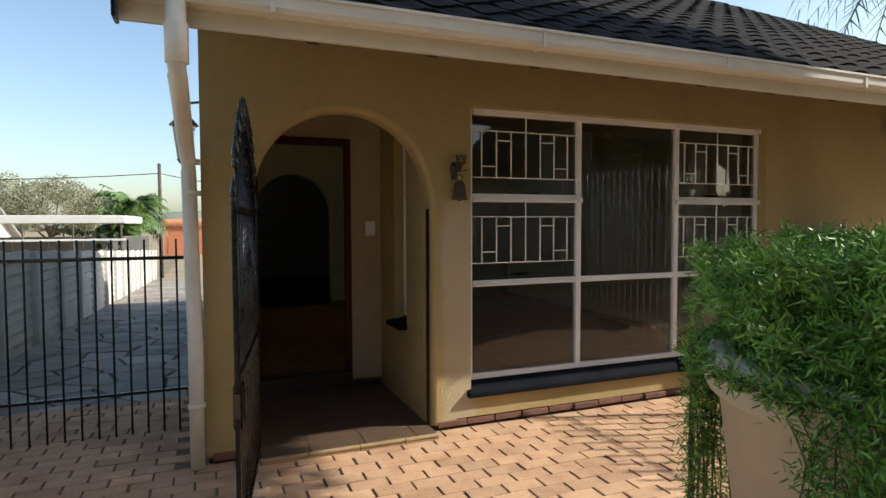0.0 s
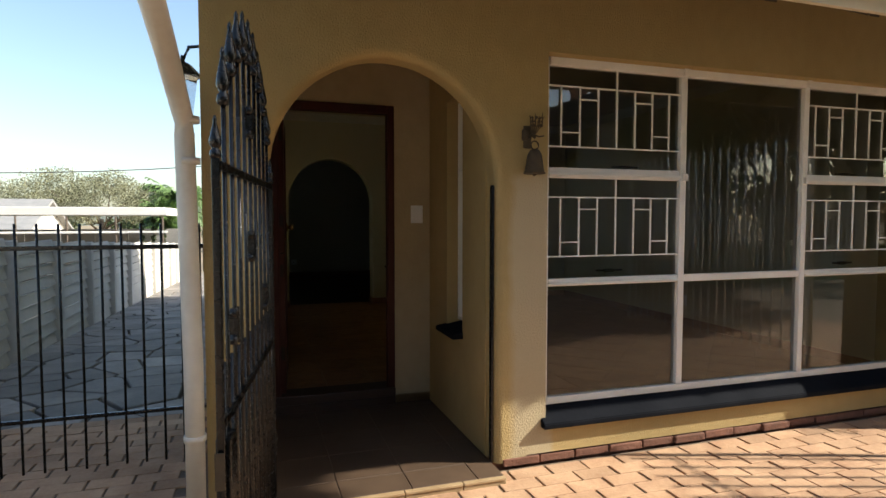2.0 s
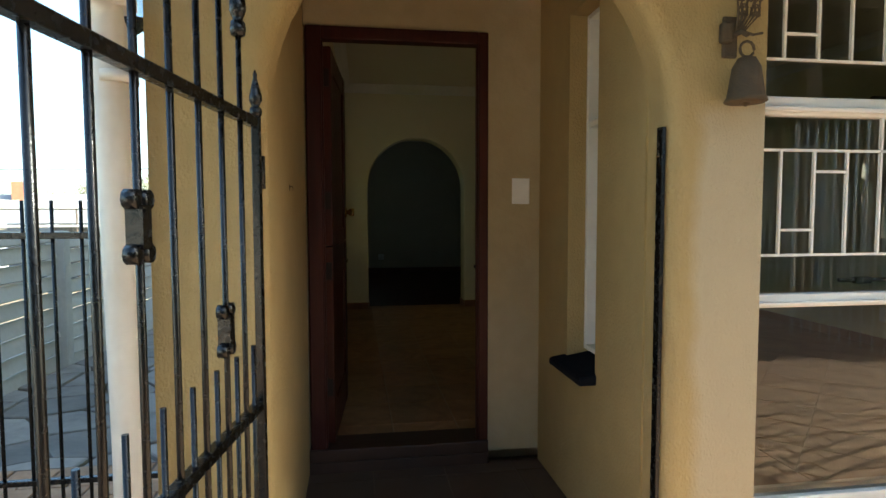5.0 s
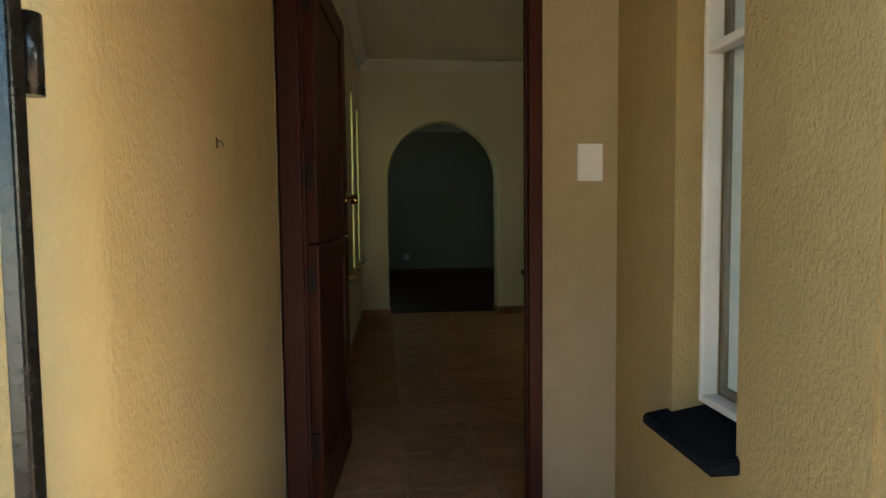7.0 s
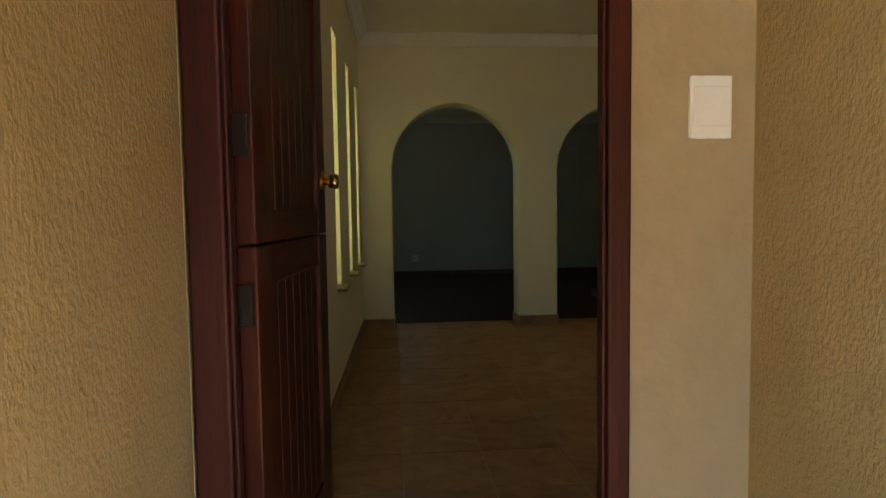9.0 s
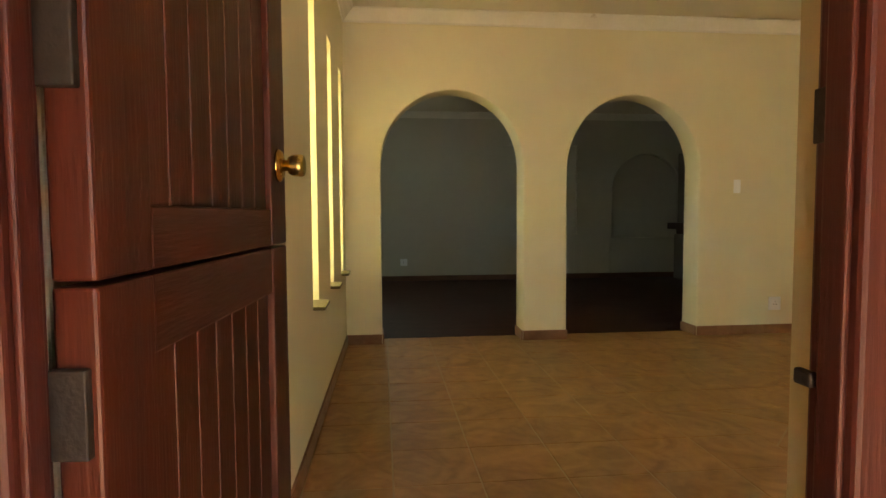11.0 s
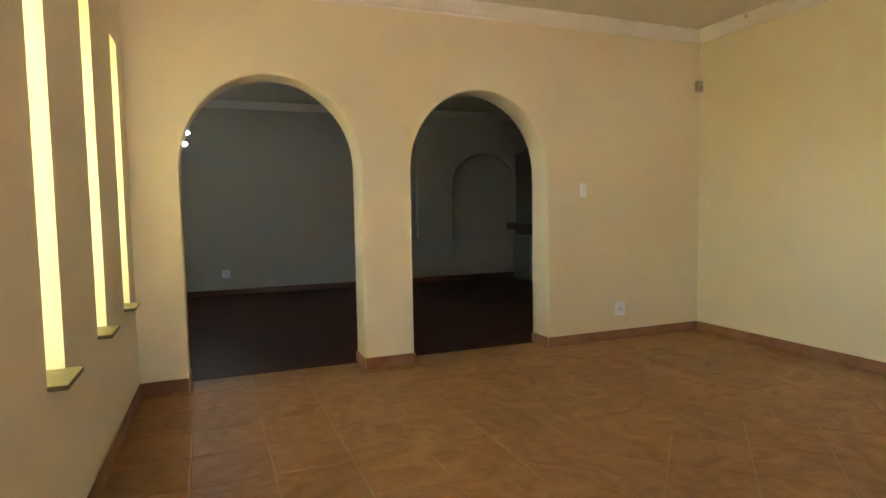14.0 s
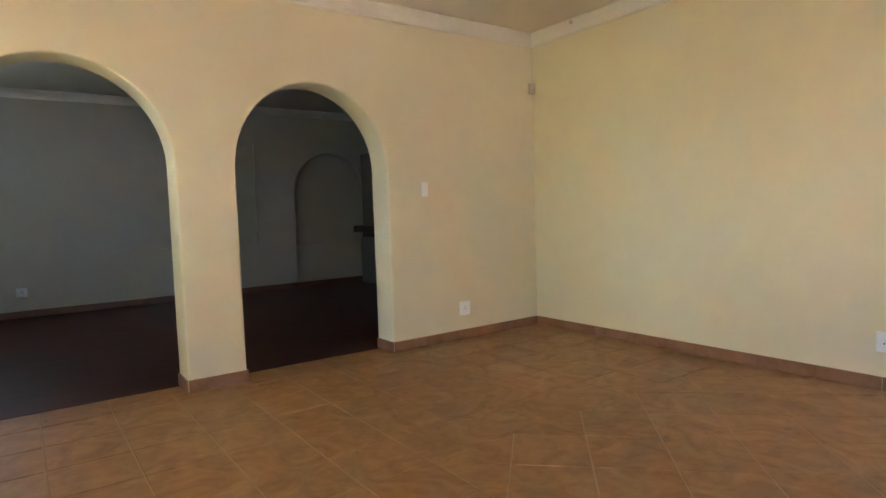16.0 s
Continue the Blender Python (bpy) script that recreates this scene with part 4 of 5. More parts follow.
part("barge_board", boxes((-0.80, -0.782, EY - 0.06, EY + 0.06, EZ - 0.17, EZ + 0.05), bevel=0.004), M["iron"], roof, "dark weathered end cap")
bm = bmesh.new()
for k in range(14):
    x = 0.05 + 0.62 * k
    rafter = bmesh.new()
    box(rafter, x - 0.03, x + 0.03, EY + 0.03, 0.0, EZ - 0.185, EZ - 0.055)
    for v in rafter.verts:
        v.co.z += PITCH * (v.co.y - EY - 0.03) + 0.012
    part("rafter_end", rafter, M["pole"], roof, "dark exposed rafter end")
bm.free()


def gutter():
    g = thing("gutter", "cream painted metal gutter with joints and peeling stains", "gutter")
    prof = [(0.0, 0.085), (0.0, 0.0), (-0.075, 0.0), (-0.092, 0.022), (-0.095, 0.072), (-0.106, 0.076), (-0.106, 0.087), (-0.09, 0.087)]
    cuts = [-0.78, -0.15, 1.275, 2.61, 3.93, 5.25, 6.6, 7.5, 8.45]
    for x0, x1 in zip(cuts, cuts[1:]):
        bm = bmesh.new()
        inner = [(y + (0.004 if k > 1 else -0.002), z + 0.004) for k, (y, z) in enumerate(prof)]
        ring = prof + inner[::-1]
        a = [bm.verts.new((x0, EY + y, EZ - 0.083 + z)) for y, z in ring]
        b = [bm.verts.new((x1 - 0.003, EY + y, EZ - 0.083 + z)) for y, z in ring]
        for k in range(len(ring)):
            bm.faces.new((a[k], a[(k + 1) % len(ring)], b[(k + 1) % len(ring)], b[k]))
        part("length", bm, M["gutter"], g)
        if x0 > -0.5:
            part("joint_clip", boxes((x0 - 0.012, x0 + 0.012, EY - 0.1, EY - 0.001, EZ - 0.090, EZ - 0.084), (x0 - 0.012, x0 + 0.012, EY - 0.101, EY - 0.094, EZ - 0.084, EZ + 0.0), bevel=0.001), M["gutter"], g)
    part("end_cap", boxes((-0.786, -0.781, EY - 0.1, EY, EZ - 0.083, EZ + 0.006)), M["rust"], g, "dark rusted end cap")


gutter()
dp = thing("downpipe", "cream painted round downpipe with brackets and flaking paint", "downpipe")
px, py = -0.522, -0.05
part("pipe", tube(bmesh.new(), [(px, py, -0.09), (px, py, 0.6), (px - 0.016, py, 1.64), (px - 0.018, py - 0.02, 1.71), (px - 0.026, py - 0.42, 1.87), (px - 0.03, EY - 0.03, 1.99), (px - 0.03, EY - 0.055, 2.04), (px - 0.03, EY - 0.055, 2.32)], 0.042, 18), M["pipe"], dp)
for z in (0.28, 1.52, 1.70):
    part("bracket", lathe(bmesh.new(), [(0.044, -0.014), (0.048, -0.014), (0.048, 0.014), (0.044, 0.014)], 18, (px, py, z)), M["pipe"], dp)
part("socket", lathe(bmesh.new(), [(0.044, 0.0), (0.050, 0.004), (0.050, 0.17), (0.044, 0.174)], 18, (px - 0.03, EY - 0.055, 2.04)), M["pipe"], dp)


# ---- potted asparagus ferns ----
def fern_pot(at, label, seed, strands, reach, drop, gap=2.7, square=False):
    p = thing("planter", label, "planter", "planters by the house", at)
    H = 1.15
    if square:
        H = 1.12
        part("body", boxes((-0.45, 0.45, -0.22, -0.16, 0, H), (-0.45, 0.45, 0.16, 0.22, 0, H), (-0.45, -0.39, -0.16, 0.16, 0, H), (0.39, 0.45, -0.16, 0.16, 0, H)), M["ext"], p)
        part("soil_bed", boxes((-0.388, 0.388, -0.158, 0.158, 0.9, H - 0.05)), M["soil"], p)
    else:
        part("pot", lathe(bmesh.new(), [(0.27, 0.0), (0.275, 0.02), (0.40, H - 0.10), (0.42, H - 0.09), (0.43, H - 0.075), (0.43, H - 0.02), (0.42, H), (0.38, H), (0.37, H - 0.06)], 40), M["pot"], p)
        part("soil", lathe(bmesh.new(), [(0.36, H - 0.075), (0.369, H - 0.07)], 24), M["soil"], p)
    rng = random.Random(seed)
    f = thing("asparagus_fern", "trailing green asparagus fern spilling over a planter", "fern", "ferns in planters", (at[0], at[1], at[2] + H - 0.07))
    stems, verts, faces = bmesh.new(), [], []
    for s in range(strands):
        a = rng.uniform(0, math.tau)
        r0 = (0.12 if square else 0.30) * math.sqrt(rng.random())
        ln = rng.uniform(0.35, 1.0)
        out = reach * ln * rng.uniform(0.75, 1.1)
        up = rng.uniform(0.08, 0.32)
        off = math.remainder(a - gap, math.tau)
        hang = rng.random() < (0.0 if abs(off) < 0.6 else 0.60 if -1.2 < off < 2.3 else 0.1)
        if hang:
            out *= 0.8
        elif abs(off) < 0.45:
            out *= 0.3
        dn = drop * ln * rng.uniform(0.25, 0.9) if hang else rng.uniform(-0.30, -0.04)
        n = 9
        pts = []
        for i in range(n):
            t = i / (n - 1)
            r = r0 + out * math.sin(t * 1.45)
            z = 0.02 + up * math.sin(min(t * 1.9, 1.57)) - (up + dn) * max(t - 0.32, 0) ** 1.6 / 0.68 ** 1.6
            w = a + (0.12 if hang else 0.25) * math.sin(3 * t + s) + (0.08 * math.sin(7 * t + 2.3 * s) if hang else 0)
            pts.append(Vector((r * math.cos(w), r * math.sin(w), z)))
        for q in pts:
            rad = math.hypot(q.x, q.y)
            if q.z < 0.06 and rad < 0.47:
                q.x, q.y = q.x / max(rad, 0.01) * 0.47, q.y / max(rad, 0.01) * 0.47
        if pts[0].z < 0.5:
            pts[0] = Vector((r0 * math.cos(a), r0 * math.sin(a), 0.0))
        tube(stems, pts, 0.0022, 3, False)
        for i in range(1, n):
            p0, p1 = pts[i - 1], pts[i]
            for k in range(17):
                c = p0.lerp(p1, (k + rng.random()) / 17)
                side = Vector((rng.gauss(0, 1), rng.gauss(0, 1), rng.gauss(0, 0.7) + 0.25)).normalized()
                along = (p1 - p0).normalized()
                tip = side * rng.uniform(0.02, 0.07 if hang else 0.06) + along * rng.uniform(0.0, 0.03)
                nd = rng.choice((3, 4))
                for j in range(nd):
                    b0 = c + tip * (j / nd)
                    d = (tip.normalized() + Vector((rng.gauss(0, 0.6), rng.gauss(0, 0.6), rng.gauss(0, 0.6)))).normalized() * rng.uniform(0.012, 0.026)
                    wv = d.cross(Vector((rng.gauss(0, 1), rng.gauss(0, 1), rng.gauss(0, 1)))).normalized() * 0.0016
                    q = len(verts)
                    verts += [b0 - wv, b0 + wv, b0 + d * 0.6 + wv, b0 + d, b0 + d * 0.6 - wv]
                    faces.append((q, q + 1, q + 2, q + 3, q + 4))
    tagged(part("stem", stems, M["stem"], f), kind="stuff")
    me = bpy.data.meshes.new("leaves")
    me.from_pydata(verts, [], faces)
    me.materials.append(M["leaf"])
    tagged(part("foliage", me, None, f), kind="stuff")


fern_pot((0.93, -3.0, -0.09), "tall tapered cream plaster planter near the path", 11, 620, 0.25, 1.25)
fern_pot((4.76, -0.225, -0.09), "square ochre plaster planter against the house wall", 23, 70, 0.12, 0.0, square=True)

rack = thing("plant_stakes", "thin white wire stakes standing in a planter", "plant stakes", at=(4.66, -0.22, 0.99))
for k in range(5):
    part("stake", tube(bmesh.new(), [(-0.19 + 0.095 * k, 0.08 - 0.05 * k, -0.01), (-0.19 + 0.095 * k, 0.08 - 0.05 * k, 0.30 + 0.05 * (k % 2))], 0.004, 6), M["bars"], rack)
part("tie_bar", tube(bmesh.new(), [(-0.10, 0.03, 0.26), (0.02, -0.03, 0.255)], 0.004, 6), M["iron"], rack)


# Assumed window out of view, added to let side light into the back room.
def assumed_back_window():
    w = tagged(new("window_6"), "unseen white framed side window assumed in the back room", "window", kind="structure")
    part("window_frame", boxes((-0.30, -0.26, 6.85, 6.89, 1.2, 1.95), (-0.30, -0.26, 7.51, 7.55, 1.2, 1.95), (-0.30, -0.26, 6.89, 7.51, 1.2, 1.24),
                               (-0.30, -0.26, 6.89, 7.51, 1.91, 1.95), (-0.30, -0.26, 7.18, 7.22, 1.24, 1.91)), M["white"], w)
    p = part("pane", boxes((-0.282, -0.278, 6.88, 7.52, 1.23, 1.92)), M["glass"], w)
    p.visible_shadow = False


assumed_back_window()


# ---- back room ----
def back_room():
    n = thing("wall_panel", "shallow rectangular plaster recess in the back wall", "niche", at=(2.69, 9.95, 0.76))
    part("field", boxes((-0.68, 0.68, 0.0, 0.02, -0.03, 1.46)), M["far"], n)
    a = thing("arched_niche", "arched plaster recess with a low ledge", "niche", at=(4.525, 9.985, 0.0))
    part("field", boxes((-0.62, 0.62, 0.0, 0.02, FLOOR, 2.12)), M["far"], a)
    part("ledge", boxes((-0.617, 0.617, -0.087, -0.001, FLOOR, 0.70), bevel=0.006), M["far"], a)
    # breast, hood and body painted darker to stand in for shade
    c = thing("fireplace", "corner fireplace with a plaster breast coloured dark as in shade and dark timber mantel", "fireplace", at=(5.38, 9.45, FLOOR))
    part("hearth_body", boxes((-0.5, 0.5, -0.35, 0.22, 0.0, 0.72), bevel=0.03), M["dimmed"], c)
    # flat dark panel in place of the shaded fire opening
    part("firebox", boxes((-0.3, 0.3, -0.36, -0.352, 0.06, 0.55)), M["soil"], c)
    part("mantel_shelf", boxes((-0.62, 0.5, -0.46, 0.2, 0.80, 0.90), bevel=0.01), M["mantel"], c)
    part("corbel", boxes((-0.52, 0.45, -0.38, 0.1, 0.721, 0.799), bevel=0.01), M["mantel"], c)
    part("breast", holed_wall(-0.42, 0.5, -0.25, 0.25, 0.901, 2.0), M["dimmed"], c)
    part("hood", lathe(bmesh.new(), [(0.42, 0.0), (0.36, 0.12), (0.2, 0.2), (0.05, 0.22)], 20, (0.04, 0.0, 2.001)), M["dimmed"], c)


back_room()


# ---- grounds ----
def ground():
    xs = [-900, -300, -120, -60, -30, -16, -9, -6, -4, -2.7, -1.5, -0.5, 0.5, 3, 6, 9, 14, 25, 60, 150, 400, 900]
    ys = [-900, -300, -100, -40, -20, -12, -8, -5, -3, -1, 0.0, 0.9, 2, 4, 8, 12, 16, 20, 24, 28, 34, 40, 60, 120, 250, 500, 900]
    bm = bmesh.new()
    vs = [[bm.verts.new((x, y, ground_z(x, y) - 0.055 - (0.35 if x < -2.8 and y > 0 else 0))) for x in xs] for y in ys]
    for a, b in zip(vs, vs[1:]):
        for k in range(len(xs) - 1):
            bm.faces.new((a[k], a[k + 1], b[k + 1], b[k]))
    return bm


setting("ground", ground(), M["earth"], "dry bare earth ground", "ground")
setting("paving_bed", boxes((-2.7, 9.0, -7.0, 0.0, -0.14, -0.098), (-2.7, -0.46, 0.0, 1.55, -0.14, -0.098)), M["joint"], "dark sand between paving bricks", "paving")
setting("lawn", boxes((-30, 40, -19.0, -7.0, -0.14, -0.085)), M["grass"], "green lawn along the street", "lawn")


def hills():
    bm = bmesh.new()
    rng = random.Random(3)
    last = None
    for k in range(60):
        x = -420 + k * 14
        h = 5.5 + 2.2 * math.sin(k * 0.23) + rng.uniform(0, 1.4)
        row = [bm.verts.new((x, 300, -4)), bm.verts.new((x, 320, h)), bm.verts.new((x, 360, -4))]
        if last:
            bm.faces.new((last[0], row[0], row[1], last[1])), bm.faces.new((last[1], row[1], row[2], last[2]))
        last = row
    return bm


setting("backdrop_hills", hills(), M["hill"], "hazy wooded hills on the horizon", "hills")


# ---- precast boundary wall ----
def precast_wall():
    w = tagged(new("wall_boundary"), "pale precast concrete slab boundary wall stepping downhill", "wall", kind="structure")
    bay, rows, ph = 1.5, 9, 0.148
    panel = mesh_of("panel", boxes((-0.025, 0.022, -bay / 2 + 0.045, bay / 2 - 0.045, 0.012, ph - 0.004), bevel=0.008), M["precast"])
    post = mesh_of("post", boxes((-0.075, 0.085, -0.06, 0.06, -0.1, rows * ph + 0.05), bevel=0.012), M["precast"])
    for k in range(-5, 18):
        y = 0.55 + k * bay
        z = ground_z(-2.7, y) - 0.08
        part("post", post, None, w, at=pose(-2.70, y - bay / 2, z))
        for r in range(rows):
            part("panel", panel, None, w, at=pose(-2.70 + 0.004 * ((r * 7 + k * 3) % 3), y, z + 0.02 + r * ph, 0, -15, 0))


precast_wall()


def yard_gate():
    g = thing("yard_gate", "black painted steel bar gate across the side yard", "gate", at=(0, 0.71, 0))
    x0, x1 = -2.62, -0.50
    for z, h in ((-0.125, 0.008), (0.195, 0.010), (1.112, 0.012)):
        part("rail", boxes((x0, x1, -0.012, 0.012, z - h, z + h), bevel=0.002), M["iron"], g)
    n = 21
    bar = mesh_of("bar", tube(bmesh.new(), [(0, 0, -0.13), (0, 0, 1.24)], 0.0068, 8), M["iron"])
    for k in range(n):
        part("bar", bar, None, g, at=pose(x1 - 0.05 - 0.0985 * k, 0, 0))
    part("post", boxes((x0 - 0.03, x0 + 0.02, -0.025, 0.025, -0.14, 1.28), bevel=0.004), M["iron"], g)


yard_gate()


# ---- plants far and near ----
def leaf_cloud(name, centres, n, size, material, parent, seed, flat=0.55):
    rng = random.Random(seed)
    verts, faces = [], []
    for c, r in centres:
        for _ in range(n):
            d = Vector((rng.gauss(0, 1), rng.gauss(0, 1), rng.gauss(0, 1))).normalized() * r * rng.uniform(0.45, 1.08)
            p = Vector(c) + Vector((d.x, d.y, d.z * flat))
            u = Vector((rng.gauss(0, 1), rng.gauss(0, 1), rng.gauss(0, 1))).normalized() * size * rng.uniform(0.6, 1.4)
            v = u.cross(Vector((rng.gauss(0, 1), rng.gauss(0, 1), rng.gauss(0, 1)))).normalized() * size * rng.uniform(0.3, 0.6)
            q = len(verts)
            verts += [p - u, p + v, p + u, p - v]
            faces.append((q, q + 1, q + 2, q + 3))
    me = bpy.data.meshes.new(name)
    me.from_pydata(verts, [], faces)
    me.materials.append(material)
    return part(name, me, None, parent)


def tree(at, height, spread, label, material, seed, leaf=0.16, n=260, group="trees", bare=False):
    t = thing("tree", label, "tree", group, at)
    rng = random.Random(seed)
    bm = bmesh.new()
    r = 0.035 * height
    tube(bm, [(0, 0, -0.2), (0.03 * height, 0.01, height * 0.25), (0.01, 0.03 * height, height * 0.5)], r, 9, taper=(1.2, 0.9, 0.6))
    blobs = []
    for k in range(11):
        a = k * 2.4 + rng.uniform(-0.3, 0.3)
        o = spread * rng.uniform(0.35, 1.0)
        tip = Vector((o * math.cos(a), o * math.sin(a), height * rng.uniform(0.55, 0.95)))
        mid = Vector((tip.x * 0.4, tip.y * 0.4, height * rng.uniform(0.42, 0.62)))
        tube(bm, [(0.01, 0.03 * height, height * rng.uniform(0.3, 0.48)), mid, tip], r * 0.42, 6, taper=(1, 0.6, 0.2))
        for j in range(4 if bare else 2):
            q = mid.lerp(tip, rng.uniform(0.3, 0.9))
            e = q + Vector((rng.gauss(0, 1), rng.gauss(0, 1), rng.uniform(0.2, 1.4))) * spread * 0.22
            tube(bm, [q, q.lerp(e, 0.5) + Vector((0, 0, 0.03)), e], r * 0.16, 5, taper=(1, 0.6, 0.2))
        blobs.append((tip, spread * rng.uniform(0.28, 0.5)))
    blobs.append((Vector((0, 0, height * 0.85)), spread * 0.5))
    part("trunk", bm, M["bark"], t)
    leaf_cloud("crown", blobs, n, leaf, material, t, seed + 1, 0.7)
    return t


def frond(bm_v, bm_f, base, a, ln, rise, droop, wid, rng, n=14, leaf=0.02):
    pts = []
    for i in range(n + 1):
        t = i / n
        r = ln * t
        pts.append(base + Vector((r * math.cos(a), r * math.sin(a), rise * t - droop * t * t)))
    for i in range(1, n):
        d = (pts[i + 1] - pts[i - 1]).normalized()
        s = d.cross(Vector((0, 0, 1))).normalized()
        for sgn in (-1, 1):
            tip = pts[i] + s * sgn * wid * math.sin(math.pi * (0.15 + 0.8 * i / n)) + d * wid * 0.6 - Vector((0, 0, wid * rng.uniform(0.2, 0.7)))
            q = len(bm_v)
            bm_v += [pts[i] - d * leaf, pts[i] + d * leaf, tip]
            bm_f.append((q, q + 1, q + 2))
        q = len(bm_v)
        bm_v += [pts[i - 1] + s * 0.012, pts[i - 1] - s * 0.012, pts[i] - s * 0.012, pts[i] + s * 0.012]
        bm_f.append((q, q + 1, q + 2, q + 3))


def palm(at, height, ln, label, seed, n=26, wid=0.4, rise=1.4, droop=2.4, leaf=0.02, green="palm"):
    t = thing("palm", label, "palm tree", "palms", at)
    rng = random.Random(seed)
    part("trunk", tube(bmesh.new(), [(0, 0, -0.2), (0.02, 0, height * 0.5), (0, 0, height)], 0.16, 10, taper=(1.2, 0.9, 1.0)), M["bark"], t)
    v, f = [], []
    for k in range(n):
        frond(v, f, Vector((0, 0, height - 0.05)), k * 2.39996, ln * rng.uniform(0.8, 1.1), rise * rng.uniform(-0.3, 1.2), droop * rng.uniform(0.5, 1.1), wid, rng, leaf=leaf)
    me = bpy.data.meshes.new("crown")
    me.from_pydata(v, [], f)
    me.materials.append(M[green])
    part("crown", me, None, t)


palm((-3.55, 26.5, ground_z(-3, 26.5) - 0.4), 3.7, 1.45, "bushy green fan palm behind the boundary wall", 5, 120, 0.30, 1.5, 1.3, 0.06, "fan")
palm((-3.9, 25.0, ground_z(-3, 25) - 0.4), 2.7, 1.1, "short spiky yucca behind the boundary wall", 6, 110, 0.24, 1.4, 0.8, 0.05, "fan")
palm((11.6, 3.0, -0.2), 6.6, 2.3, "tall palm with hanging fronds beyond the roof", 8, 24, 0.5, 0.8, 3.2)
# haze over these far trees is in their pale leaf colour
tree((-14.5, 62, -2.6), 7.6, 5.6, "wide pale olive tree in hazy light", M["hazed_foliage"], 21, 0.11, 1800, "far trees")
tree((-25, 66, -2.6), 7.4, 5.0, "pale olive tree in hazy light", M["hazed_foliage"], 22, 0.11, 1300, "far trees")
tree((-30, 60, -2.6), 7.8, 4.6, "thin bare branched tree in hazy light", M["hazed_foliage"], 23, 0.14, 40, "far trees", True)
for k, (x, y, h) in enumerate(((-4.3, 21.8, 2.6), (-4.0, 22.4, 3.1), (-3.7, 22.9, 2.4))):
    t = thing("cypress", "slim dark green cypress behind the wall", "cypress", "cypresses", (x, y, ground_z(x, y) - 0.4))
    part("trunk", tube(bmesh.new(), [(0, 0, -0.1), (0, 0, h * 0.9)], 0.03, 6, taper=(1, 0.3)), M["bark"], t)
    leaf_cloud("crown", [(Vector((0, 0, h * (0.15 + 0.8 * j / 7))), 0.13 * (1 - 0.8 * j / 8) + 0.02) for j in range(8)], 70, 0.06, M["foliage"], t, 40 + k, 1.6)
for k in range(26):
    tr = thing("far_tree", "small dark green tree on the far slope", "tree", "trees on the far slope", (-75 + k * 5.2, 150 + 17 * math.sin(k * 1.7), -2.6))
    part("trunk", tube(bmesh.new(), [(0, 0, -0.2), (0, 0, 2.5)], 0.2, 6), M["bark"], tr)
    leaf_cloud("crown", [(Vector((0, 0, 3.0)), 2.4), (Vector((1.6, 0.3, 2.4)), 1.6), (Vector((-1.5, 0, 2.5)), 1.7)], 90, 0.5, M["foliage"], tr, 60 + k, 0.7)


# ---- neighbours ----
def carport():
    c = thing("carport", "long white flat roofed carport next door", "carport", at=(0, 20, -1.25))
    part("roof", boxes((-13, -2.95, -2.0, 3.4, 2.62, 2.88), bevel=0.02), M["pale_wall"], c)
    part("beam", boxes((-13, -2.95, -2.0, -1.9, 2.05, 2.12), bevel=0.01), M["pale_wall"], c)
    for k in range(8):
        x = -12.6 + k * 1.36
        part("post", tube(bmesh.new(), [(x, -1.95, -0.5), (x, -1.95, 2.61)], 0.03, 8), M["pole"], c)


def neighbour_house(at, w, d, h, rise, label, roof_mat):
    n = thing("neighbour_house", label, "house", "neighbouring houses", at)
    part("wall", boxes((-w / 2, w / 2, 0, d, -0.8, h)), M["pale_wall"], n)
    bm = bmesh.new()
    for x0, x1 in ((-w / 2 - 0.4, w / 2 + 0.4),):
        q = [(-0.5, h - 0.1), (d / 2, h + rise), (d + 0.5, h - 0.1), (d + 0.5, h - 0.25), (d / 2, h + rise - 0.18), (-0.5, h - 0.25)]
        a, b = [bm.verts.new((x0, y, z)) for y, z in q], [bm.verts.new((x1, y, z)) for y, z in q]
        for k in range(6):
            bm.faces.new((a[k], a[(k + 1) % 6], b[(k + 1) % 6], b[k]))
        for s in (a, b):
            bm.faces.new((s[0], s[1], s[4], s[5])), bm.faces.new((s[1], s[2], s[3], s[4]))
    part("roof", bm, roof_mat, n)
    for x in (-w / 2, w / 2 - 0.2):
        bm = bmesh.new()
        f = [bm.verts.new(p) for p in ((x, 0, h), (x, d, h), (x, d / 2, h + rise - 0.2))]
        g = [bm.verts.new((p.co.x + 0.2, p.co.y, p.co.z)) for p in f]
        bm.faces.new(f), bm.faces.new(g[::-1])
        for k in range(3):
            bm.faces.new((f[k], f[(k + 1) % 3], g[(k + 1) % 3], g[k]))
        part("gable", bm, M["pale_wall"], n)
    for k in range(int(w // 3)):
        x = -w / 2 + 1.2 + k * 3.0
        win = part("window", boxes((x, x + 1.3, -0.04, 0.0, 0.9, 2.0), bevel=0.02), M["white"], n)
        part("pane", boxes((x + 0.06, x + 1.24, -0.05, -0.041, 0.96, 1.94)), M["slate"], win)
    part("chimney", boxes((-w / 4, -w / 4 + 0.7, d / 2 - 0.9, d / 2 - 0.2, h, h + rise + 0.7), bevel=0.02), M["red_brick"], n)
    return n


carport()
fence_wall = thing("neighbour_wall", "grey corrugated fence wall behind the carport", "wall", at=(0, 23.6, -1.6))
for k in range(9):
    part("panel", boxes((-13.5 + 1.2 * k, -12.31 + 1.2 * k, 0, 0.06, -0.3, 2.45), bevel=0.02), M["grey_roof"], fence_wall)
